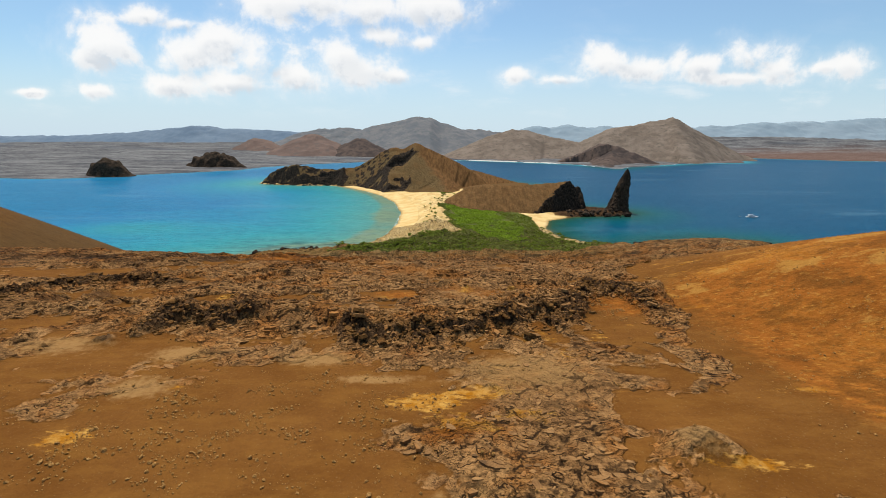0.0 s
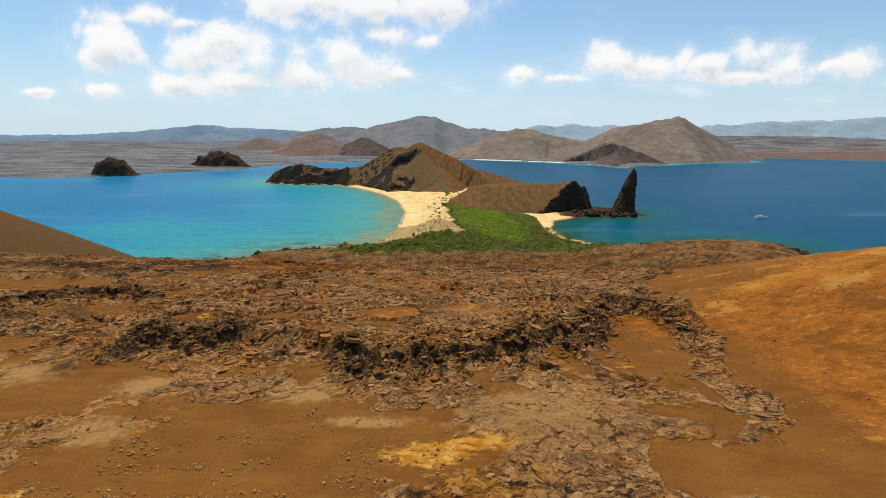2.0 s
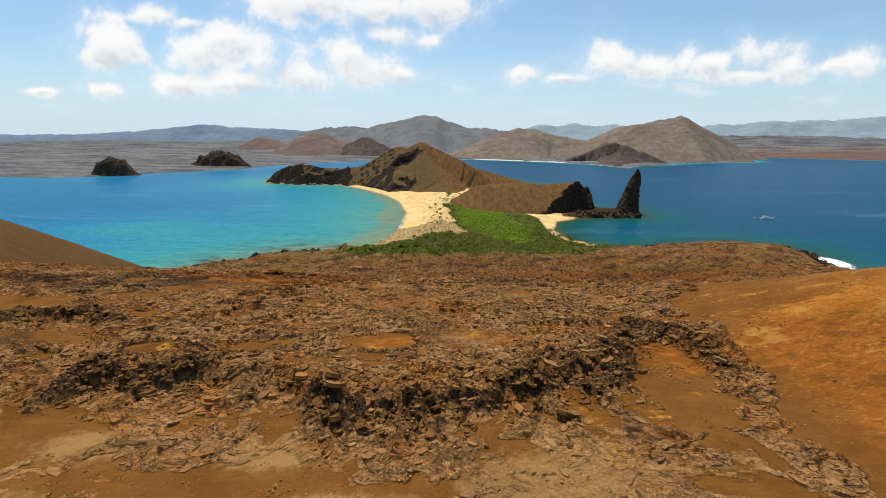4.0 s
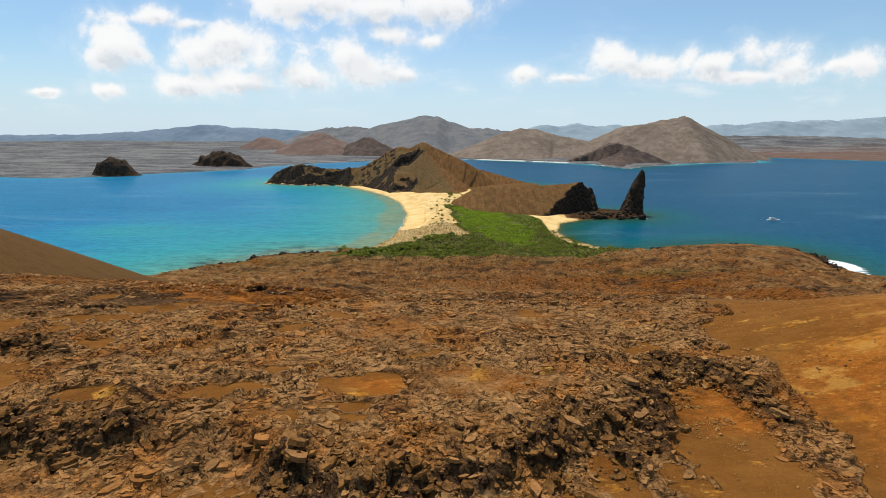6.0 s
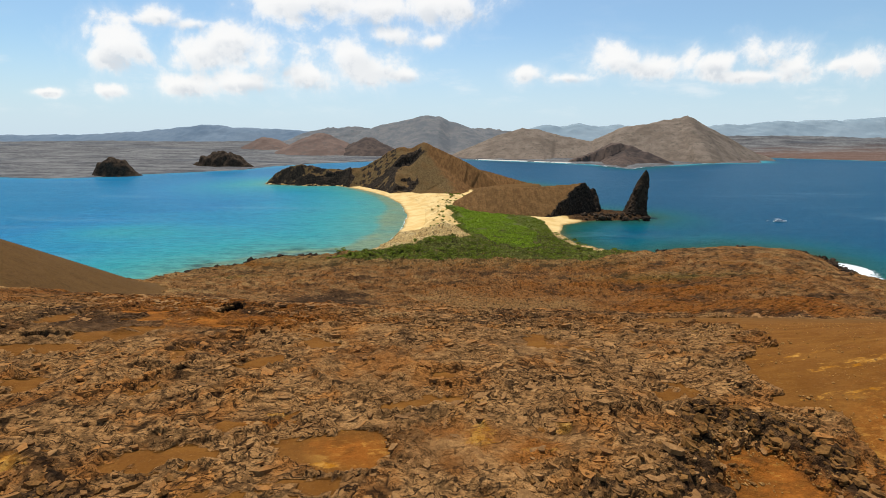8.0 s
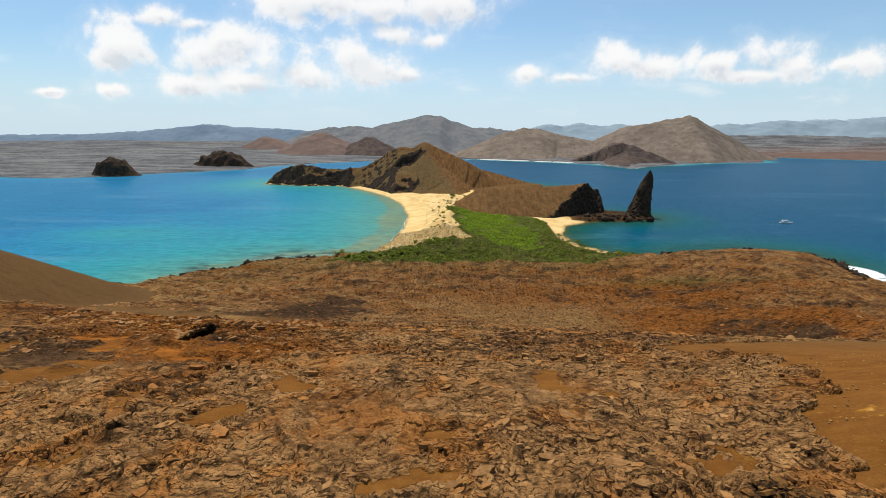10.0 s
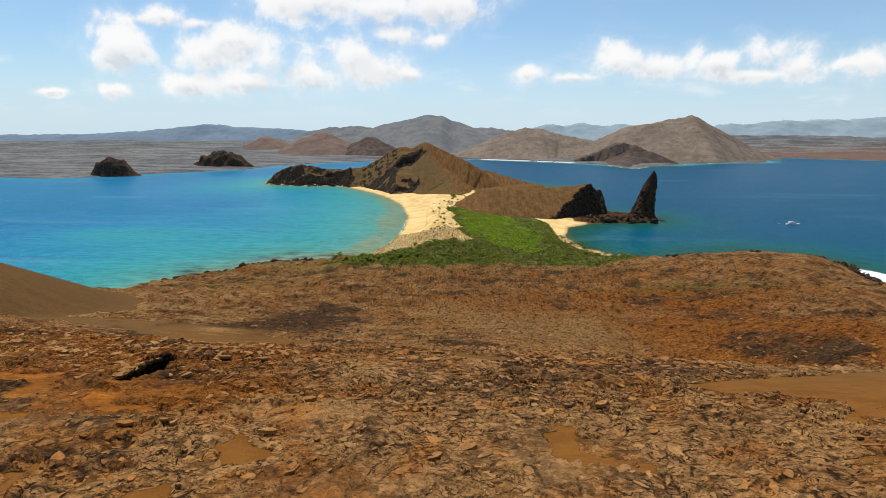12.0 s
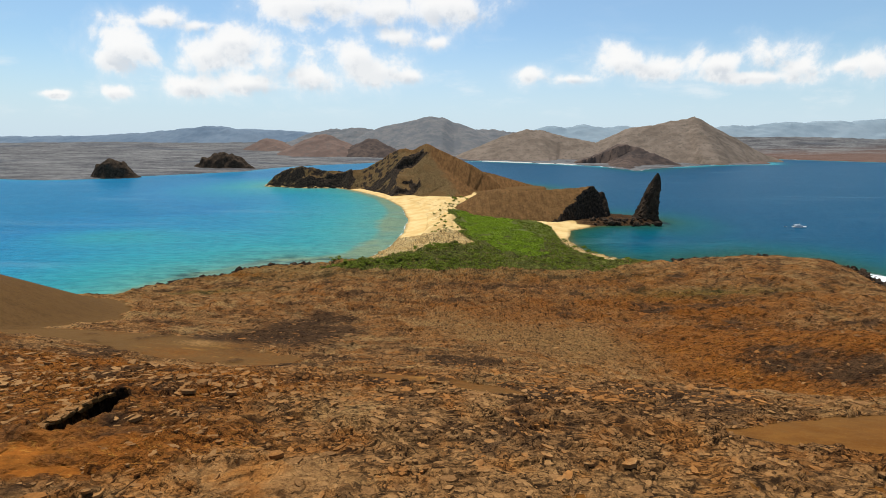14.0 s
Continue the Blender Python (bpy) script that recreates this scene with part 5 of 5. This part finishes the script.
spots = np.concatenate([along(RUBBLE, 1700, 2.5), along(RIM, 420, 1.2), along(LEFT_RIM, 380, 1.2)])
spots = spots[~((spots[:, 0] > -27) & (spots[:, 0] < -14) & (rng.random(len(spots)) < 0.8))]
rng.shuffle(spots)
poses = []
for x, y in spots:
    size = min(0.28 + rng.exponential(0.26), 1.6)
    poses.append(turned(x, y, ground_height(x, y) + 0.05 * size, size, 0.30, rng.uniform(0.45, 0.95)))
for i, m in enumerate(poses[:260]):
    ob = part("lava_slab", SLABS[i % 8], BLOCK, ground)
    ob.matrix_basis = m
rubble = new("lava_rubble", merged("lava_rubble", SLABS, poses[260:], BLOCK))
rubble.parent = ground
tagged(rubble, "jumbled dark lava blocks", kind="stuff")

# the crust itself: lapped plates and chips of lava, tipped up towards the edge that they broke along
def plate(name, seed, sides, stretch, thick):
    """A broken lava plate of about one metre across, with a ragged outline."""
    r = random.Random(seed)
    rim = []
    for i in range(sides):
        a = 2 * math.pi * (i + r.uniform(-0.34, 0.34)) / sides
        d = r.uniform(0.36, 0.58)
        rim.append((d * math.cos(a) * stretch, d * math.sin(a), thick * r.uniform(0.75, 1.0)))
    lean, k = r.uniform(0.9, 1.05), sides
    co = [(0.08 * r.uniform(-1, 1), 0.08 * r.uniform(-1, 1), thick * 1.25)] + rim + [(x * lean, y * lean, -0.30) for x, y, z in rim]
    faces = []
    for i in range(k):
        j = (i + 1) % k
        faces += [(0, 1 + i, 1 + j), (1 + i, 1 + k + i, 1 + k + j), (1 + i, 1 + k + j, 1 + j)]
    me = mesh_from(name, np.array(co), np.array(faces))
    me.polygons.foreach_set("use_smooth", np.zeros(len(me.polygons), bool))
    me.materials.append(CRUST)
    return me


def field_at(f, x, y):
    return f[np.clip(np.searchsorted(YS, y), 0, len(YS) - 1), np.clip(np.searchsorted(XS, x), 0, len(XS) - 1)]


PLATES = [plate("lava_plate", 300 + i, 8 + i % 3, 1.3 + 0.12 * (i % 5), 0.035) for i in range(10)]
CHIPS = [plate("lava_chip", 330 + i, 5 + i % 3, 1.2 + 0.15 * (i % 4), 0.06) for i in range(9)]


def lapped(n, x0, x1, y0, y1, size, spread, cap, loose, power=1.0):
    """Poses of plates over the crust; loose picks the broken-up stretches."""
    y = y0 + (y1 - y0) * rng.random(n) ** power
    x = x0 + (x1 - x0) * rng.random(n) if power == 1.0 else (x0 + (x1 - x0) * rng.random(n)) * (y + 20)
    shell, rough, broken = field_at(FIELDS["mask_a"][0], x, y), field_at(FIELDS["mask_a"][1], x, y), field_at(FIELDS["mask_c"][2], x, y)
    keep = (shell > 0.55) & (rng.random(n) > 1.05 * field_at(FIELDS["mask_c"][1], x, y)) & (rng.random(n) < np.where(broken > 0.5, loose, 1 - loose)) & (left_cone(x, y) < land(x, y) - 3)
    keep &= ~((np.abs(x + 41.5) < 4.5) & (np.abs(y - 104.5) < 7.5))
    x, y = x[keep], y[keep]
    turn = 1.4 * fbm(x, y, 14, 2, 29) + 0.6 * rng.normal(size=len(x))
    big = np.minimum(size + rng.exponential(spread, len(x)), cap)
    tip = -0.10 + 0.14 * rng.normal(size=len(x))
    h = ground_height(x, y)
    return [Matrix.LocRotScale((px, py, ph + 0.02 * s), Euler((t, 0.13 * math.sin(7 * px + 3 * py), w)), (s, s * 0.8, s ** 0.6))
            for px, py, ph, s, t, w in zip(x, y, h, big, tip, turn)]


plates = lapped(6000, -78, 54, 16, 128, 0.45, 0.26, 1.5, 0.4)
chips = lapped(19000, -72, 50, 16, 122, 0.20, 0.13, 0.7, 0.86)
broad = lapped(12000, -0.62, 0.78, 112, 470, 0.45, 0.38, 2.0, 0.5, 1.35)
rng.shuffle(plates)
for i, m in enumerate(plates[:180]):
    part("lava_plate", PLATES[i % 10], CRUST, ground).matrix_basis = m
for name, shapes, poses, label in (("lava_plates", PLATES, plates[180:], "broken brown lava plates lapping over one another"), ("lava_chips", CHIPS, chips, "small angular pieces of lava crust"),
                                   ("slope_crust", PLATES, broad, "weathered lava crust on the long slope")):
    ob = new(name, merged(name, shapes, poses, CRUST))
    ob.parent = ground
    tagged(ob, label, kind="stuff")


def cave_roof():
    """The remaining arch over the lava tube, beside its open mouth."""
    turn, cx, cy = 1.72, -41.4, 104.4
    bm = bmesh.new()
    rows, cols, rings = 30, 12, []
    for low in (0, 1):
        for i in range(rows + 1):
            row = []
            for j in range(cols + 1):
                u = -8.2 + 16.4 * i / rows
                half = 3.4 * math.sqrt(max(0.05, 1 - (u / 8.6) ** 2))
                edge = 1.5 + 0.9 * noise.noise(Vector((u * 0.45, 3.1, 0))) + 0.5 * noise.noise(Vector((u * 1.4, 8.0, 0)))
                edge = edge - 4.0 * max(0.0, abs(u + 0.3) / 6.6 - 0.86)
                v = edge + (half + 1.1 - edge) * j / cols
                x, y = cx + u * math.cos(turn) - v * math.sin(turn), cy + u * math.sin(turn) + v * math.cos(turn)
                base = float(land(np.array(x), np.array(y))) + 0.35 - 0.18 * max(0.0, v - half)
                z = base + 0.55 * noise.fractal(Vector((x * 0.6, y * 0.6, 0)), 0.8, 2.0, 5) - low * (0.55 + 0.3 * j / cols)
                row.append(bm.verts.new((x, y, z)))
            rings.append(row)
    top, bot = rings[:rows + 1], rings[rows + 1:]
    for i in range(rows):
        for j in range(cols):
            bm.faces.new((top[i][j], top[i + 1][j], top[i + 1][j + 1], top[i][j + 1]))
            bm.faces.new((bot[i][j], bot[i][j + 1], bot[i + 1][j + 1], bot[i + 1][j]))
        bm.faces.new((top[i][0], bot[i][0], bot[i + 1][0], top[i + 1][0]))
        bm.faces.new((top[i][cols], top[i + 1][cols], bot[i + 1][cols], bot[i][cols]))
    for k in (0, rows):
        for j in range(cols):
            bm.faces.new((top[k][j], top[k][j + 1], bot[k][j + 1], bot[k][j]))
    bmesh.ops.recalc_face_normals(bm, faces=bm.faces[:])
    me = bpy.data.meshes.new("cave_roof")
    bm.to_mesh(me)
    bm.free()
    part("cave_roof", me, BLOCK, ground, "remaining lava arch over a collapsed tube")
    tops = [v.co.copy() for v in me.vertices[:(rows + 1) * (cols + 1)]]
    for i, at in enumerate(random.Random(5).sample(tops, 110)):
        part("lava_plate", PLATES[i % 10], CRUST, ground).matrix_basis = turned(at.x, at.y, at.z, rng.uniform(0.4, 1.1), 0.22, 0.9)


cave_roof()

# stones strewn over the cinder
strewn = []
while len(strewn) < 6200:
    pick = rng.random()
    if pick < 0.42:
        x, y = -20 + rng.normal() * 14, 27 + rng.normal() * 6.5
    elif pick < 0.86:
        x, y = rng.uniform(32, 85), rng.uniform(20, 98)
    elif pick < 0.92:
        x, y = -58 + rng.normal() * 7, 60 + rng.normal() * 4
    else:
        x, y = 26 + rng.normal() * 3, 56 + rng.normal() * 4
    if y > 13 and grad(np.array(x / 5.0), np.array(y / 2.4), 77) > -0.12 + 0.5 * rng.random():
        strewn.append((x, y, min(0.10 + rng.exponential(0.075), 0.5)))
strewn.sort(key=lambda s: -s[2])
for i, (x, y, size) in enumerate(strewn[:240]):
    ob = new("stone", LUMPS[i % 8])
    ob.matrix_basis = turned(x, y, ground_height(x, y) + 0.15 * size, size, 0.3)
    tagged(ob, "loose brown volcanic stone lying on cinder", "stone", "stones on the cinder")
gravel = new("gravel", merged("gravel", LUMPS, [turned(x, y, ground_height(x, y) + 0.15 * s, s, 0.3) for x, y, s in strewn[240:]], STONE))
tagged(gravel, "small volcanic stones strewn over the cinder", "gravel", kind="stuff")

# boulders on the shelf by the pinnacle and along the rocky shores
BOULDERS = [lump("boulder", 90 + i, 0.75, 0.3) for i in range(6)]
for me in BOULDERS:
    me.materials.append(BASALT)
for i in range(70):
    x, y = rng.uniform(232, 335), 752 + rng.normal() * 9
    size = 2.5 + rng.exponential(3.0)
    ob = new("boulder", BOULDERS[i % 6])
    ob.matrix_basis = turned(x, y, max(ground_height(x, y), 0) + 0.2 * size, size, 0.3)
    tagged(ob, "dark boulder on the rock shelf below the cliff", "boulder", "boulders at the shore")
edge = []
for line, n, spread in (([(-277, 392), (-264, 425), (-247, 448), (-220, 459), (-207, 478), (-185, 494), (-140, 506)], 420, 3.0),
                        ([(235, 521), (300, 540), (363, 548), (420, 530), (428, 495), (409, 452), (388, 412), (378, 384)], 700, 4.0),
                        ([(-307, 1272), (-402, 1270), (-530, 1312)], 240, 5.0)):
    for x, y in along(line, n, spread):
        size = 1.0 + rng.exponential(1.6)
        edge.append(turned(x, y, max(ground_height(x, y), -0.4) + 0.1 * size, size, 0.4))
shore_rocks = new("shore_rocks", merged("shore_rocks", BOULDERS, edge, BASALT))
tagged(shore_rocks, "wet black rocks along the waterline", "rocks", kind="stuff")


# ---- plants ----
def leaves(places, sizes, blades, height=0.8):
    """Domes of small leaf blades, one dome a place."""
    n = len(places)
    a, up = rng.uniform(0, 6.283, (n, blades)), rng.uniform(0.05, 1.0, (n, blades))
    out = np.sqrt(1 - up * up)
    r = sizes[:, None] * rng.uniform(0.65, 1.12, (n, blades))
    cx, cy = places[:, 0, None] + r * out * np.cos(a), places[:, 1, None] + r * out * np.sin(a)
    cz = places[:, 2, None] + r * up * height
    centre = np.stack([cx, cy, cz], -1)
    u = rng.normal(size=(n, blades, 3))
    nrm = np.stack([out * np.cos(a), out * np.sin(a), up + 0.4], -1) + 0.45 * rng.normal(size=(n, blades, 3))
    u = u - nrm * (u * nrm).sum(-1, keepdims=True) / (nrm * nrm).sum(-1, keepdims=True)
    u = u / np.linalg.norm(u, axis=-1, keepdims=True)
    v = np.cross(nrm / np.linalg.norm(nrm, axis=-1, keepdims=True), u)
    s = (sizes[:, None] * rng.uniform(0.28, 0.5, (n, blades)))[..., None]
    quad = np.stack([centre - u * s, centre - v * s * 0.6, centre + u * s, centre + v * s * 0.6], 2).reshape(-1, 3)
    return quad, np.arange(len(quad)).reshape(-1, 4)


def scatter(outline, n, keep=None):
    x0, x1 = min(p[0] for p in outline), max(p[0] for p in outline)
    y0, y1 = min(p[1] for p in outline), max(p[1] for p in outline)
    x, y = rng.uniform(x0, x1, n), rng.uniform(y0, y1, n)
    ok = inside(x, y, outline)
    if keep is not None:
        ok &= keep(x, y)
    x, y = x[ok], y[ok]
    return np.stack([x, y, ground_height(x, y) - 0.1], -1)


CORE = [(40, 604), (48, 570), (75, 520), (112, 524), (128, 600), (112, 690), (98, 790), (66, 846), (22, 852), (10, 800), (22, 740), (14, 705), (32, 665), (20, 640)]
core = scatter(CORE, 15000, lambda x, y: (fbm(x, y, 24, 4, 5) > -0.55) & (y < 850 - 0.2 * x) & inside(x + 16 * fbm(x, y, 30, 3, 9), y + 22 * fbm(x, y, 30, 3, 10), CORE))
quad, f = leaves(core, rng.uniform(1.0, 2.1, len(core)), 11, 0.7)
me = mesh_from("mangrove_thicket", quad, f)
me.materials.append(GREEN_LEAF)
tagged(new("mangrove_thicket", me), "bright green mangrove thicket on the sandy isthmus", "thicket", kind="stuff")
ring = scatter(THICKET, 26000, lambda x, y: (~inside(x, y, CORE) | (fbm(x, y, 18, 3, 6) > 0.45)) & (fbm(x, y, 22, 3, 8) > -0.45) & (rng.random(len(x)) < 0.8))
quad, f = leaves(ring, rng.uniform(0.8, 2.3, len(ring)), 11, 0.75)
me = mesh_from("coastal_scrub", quad, f)
me.materials.append(OLIVE_LEAF)
tagged(new("coastal_scrub", me), "dull olive coastal scrub around the thicket", "scrub", kind="stuff")


def crown_mesh(seed):
    global rng
    kept, rng = rng, np.random.default_rng(seed)
    k = 9
    at = np.stack([rng.normal(size=k) * 0.55, rng.normal(size=k) * 0.55, 0.35 + 0.5 * rng.random(k)], -1)
    quad, f = leaves(at, rng.uniform(0.35, 0.6, k), 26, 0.8)
    rng = kept
    me = mesh_from("crown", quad, f)
    me.materials.append(OLIVE_LEAF)
    return me


def stem_mesh():
    bm = bmesh.new()
    for i in range(4):
        a = i * 1.7
        tip = Vector((0.4 * math.cos(a), 0.4 * math.sin(a), 0.75))
        m = Matrix.Translation(tip / 2) @ tip.to_track_quat("Z", "Y").to_matrix().to_4x4()
        bmesh.ops.create_cone(bm, segments=6, radius1=0.07, radius2=0.025, depth=tip.length, matrix=m)
    me = bpy.data.meshes.new("stem")
    bm.to_mesh(me)
    bm.free()
    me.materials.append(BARK)
    return me


CROWNS, STEM = [crown_mesh(i) for i in range(4)], stem_mesh()
bush_spots = [(-12 + rng.normal() * 14, 556 + rng.normal() * 6, 1) for _ in range(26)] + [(rng.uniform(0, 75), rng.uniform(880, 990), 1) for _ in range(45)]
bush_spots += [(rng.uniform(-24, 22), rng.uniform(600, 900), 0.75) for _ in range(60)] + [(rng.uniform(30, 110), rng.uniform(840, 900), 1.0) for _ in range(40)] + [(rng.uniform(-120, 40), 500 + rng.normal() * 16, 1.1) for _ in range(60)] + [(rng.uniform(110, 200), rng.uniform(500, 640), 0.9) for _ in range(40)]
for i, (x, y, big) in enumerate(bush_spots):
    x, y = float(x), float(y)
    root = new("shrub")
    s = big * rng.uniform(2.0, 3.6)
    root.matrix_basis = Matrix.LocRotScale((x, y, float(ground_height(x, y)) - 0.1), Euler((0, 0, i * 1.3)), (s, s, s * 0.8))
    part("crown", CROWNS[i % 4], OLIVE_LEAF, root)
    part("stem", STEM, BARK, root)
    tagged(root, "dark green salt-tolerant shrub growing on sand", "shrub", "shrubs on the dunes")


for i in range(16):
    x, y = float(rng.uniform(-70, 70)), float(rng.uniform(385, 455))
    root = new("dry_shrub")
    s = rng.uniform(2.2, 3.6)
    root.matrix_basis = Matrix.LocRotScale((x, y, float(ground_height(x, y)) - 0.1), Euler((0, 0, i * 2.1)), (s * 0.6, s * 0.6, s))
    part("branches", STEM, BARK, root)
    tagged(root, "leafless grey shrub standing on lava", "shrub", "leafless shrubs")

# ---- boats ----
def loft(name, stations, material, parent, label=""):
    """A hull through cross-sections: (x, half width, keel z, deck z)."""
    co = []
    for x, w, lo, hi in stations:
        co += [(x, -w, hi), (x, -w * 0.92, lo * 0.4 + hi * 0.3), (x, -w * 0.45, lo), (x, w * 0.45, lo), (x, w * 0.92, lo * 0.4 + hi * 0.3), (x, w, hi)]
    f = []
    for i in range(len(stations) - 1):
        for k in range(5):
            a = i * 6 + k
            f.append((a, a + 6, a + 7, a + 1))
        f.append((i * 6 + 5, i * 6 + 11, i * 6 + 6, i * 6))
    e = (len(stations) - 1) * 6
    f += [(0, 1, 4, 5), (1, 2, 3, 4), (e + 5, e + 4, e + 1, e), (e + 4, e + 3, e + 2, e + 1)]
    me = mesh_from(name, np.array(co), np.array(f))
    me.polygons.foreach_set("use_smooth", np.zeros(len(me.polygons), bool))
    return part(name, me, material, parent, label)


def box(name, lo, hi, material, parent, label="", rake=0.0, bevel=0.12):
    bm = bmesh.new()
    bmesh.ops.create_cube(bm, size=1)
    for v in bm.verts:
        top = v.co.z > 0
        v.co = Vector((lo[i] + (v.co[i] + 0.5) * (hi[i] - lo[i]) for i in range(3)))
        v.co.x -= rake * top * (1 if v.co.x > (lo[0] + hi[0]) / 2 else 0)
    bmesh.ops.bevel(bm, geom=bm.edges[:], offset=bevel, segments=2, affect="EDGES")
    me = bpy.data.meshes.new(name)
    bm.to_mesh(me)
    bm.free()
    return part(name, me, material, parent, label)


def yacht():
    y = new("motor_yacht")
    loft("hull", [(-11, 2.4, -0.8, 1.7), (-6, 2.9, -1.1, 1.7), (0, 3.0, -1.2, 1.9), (5, 2.6, -1.1, 2.2), (9, 1.3, -0.7, 2.7), (11.5, 0.1, 0.4, 3.1)], HULL, y)
    box("deck", (-10.6, -2.2, 1.72), (5.5, 2.2, 1.95), DECK, y, "pale wooden deck", 0, 0.05)
    cabin = box("cabin", (-7.0, -2.0, 1.9), (5.0, 2.0, 4.2), HULL, y, rake=1.2)
    for side in (-2.02, 1.98):
        for k in range(5):
            box("window", (-6.2 + k * 2.0, side, 2.8), (-4.8 + k * 2.0, side + 0.05, 3.6), GLASS_DARK, cabin, "dark tinted window", 0, 0.01)
    box("wheelhouse", (-4.0, -1.7, 4.2), (2.4, 1.7, 6.0), HULL, y, rake=0.9)
    box("windscreen", (1.2, -1.5, 4.9), (2.25, 1.5, 5.5), GLASS_DARK, y, "dark sloped windscreen", 0.3, 0.02)
    box("canopy", (-8.6, -1.9, 6.2), (-3.6, 1.9, 6.35), HULL, y, "white sun canopy", 0, 0.04)
    for px in (-8.3, -4.2):
        for py in (-1.7, 1.7):
            box("canopy_post", (px - 0.06, py - 0.06, 4.2), (px + 0.06, py + 0.06, 6.22), STEEL, y, "", 0, 0.01)
    box("mast", (-1.1, -0.12, 6.0), (-0.8, 0.12, 9.2), STEEL, y, "slim metal mast", 0.1, 0.03)
    box("radar", (-1.5, -0.7, 7.3), (-0.5, 0.7, 7.5), HULL, y, "", 0, 0.05)
    y.matrix_basis = pose(550, 735, 0.1, 0, 0, -6) @ Matrix.Diagonal((0.9, 0.9, 0.72, 1))
    tagged(y, "white two-deck motor yacht anchored on blue water", "boat")


def dinghy():
    d = new("dinghy")
    loft("hull", [(-2.4, 0.9, -0.2, 0.6), (0.5, 1.0, -0.25, 0.65), (1.8, 0.7, -0.15, 0.75), (2.6, 0.1, 0.2, 0.85)], SKIFF, d)
    box("bench", (-0.6, -0.8, 0.62), (0.0, 0.8, 0.74), DECK, d, "", 0, 0.02)
    box("outboard_motor", (-2.9, -0.2, 0.1), (-2.4, 0.2, 1.2), GLASS_DARK, d, "black outboard motor", 0, 0.05)
    d.matrix_basis = pose(533, 741, 0.05, 0, 0, 12)
    tagged(d, "grey rubber dinghy floating beside the yacht", "boat")


yacht()
dinghy()
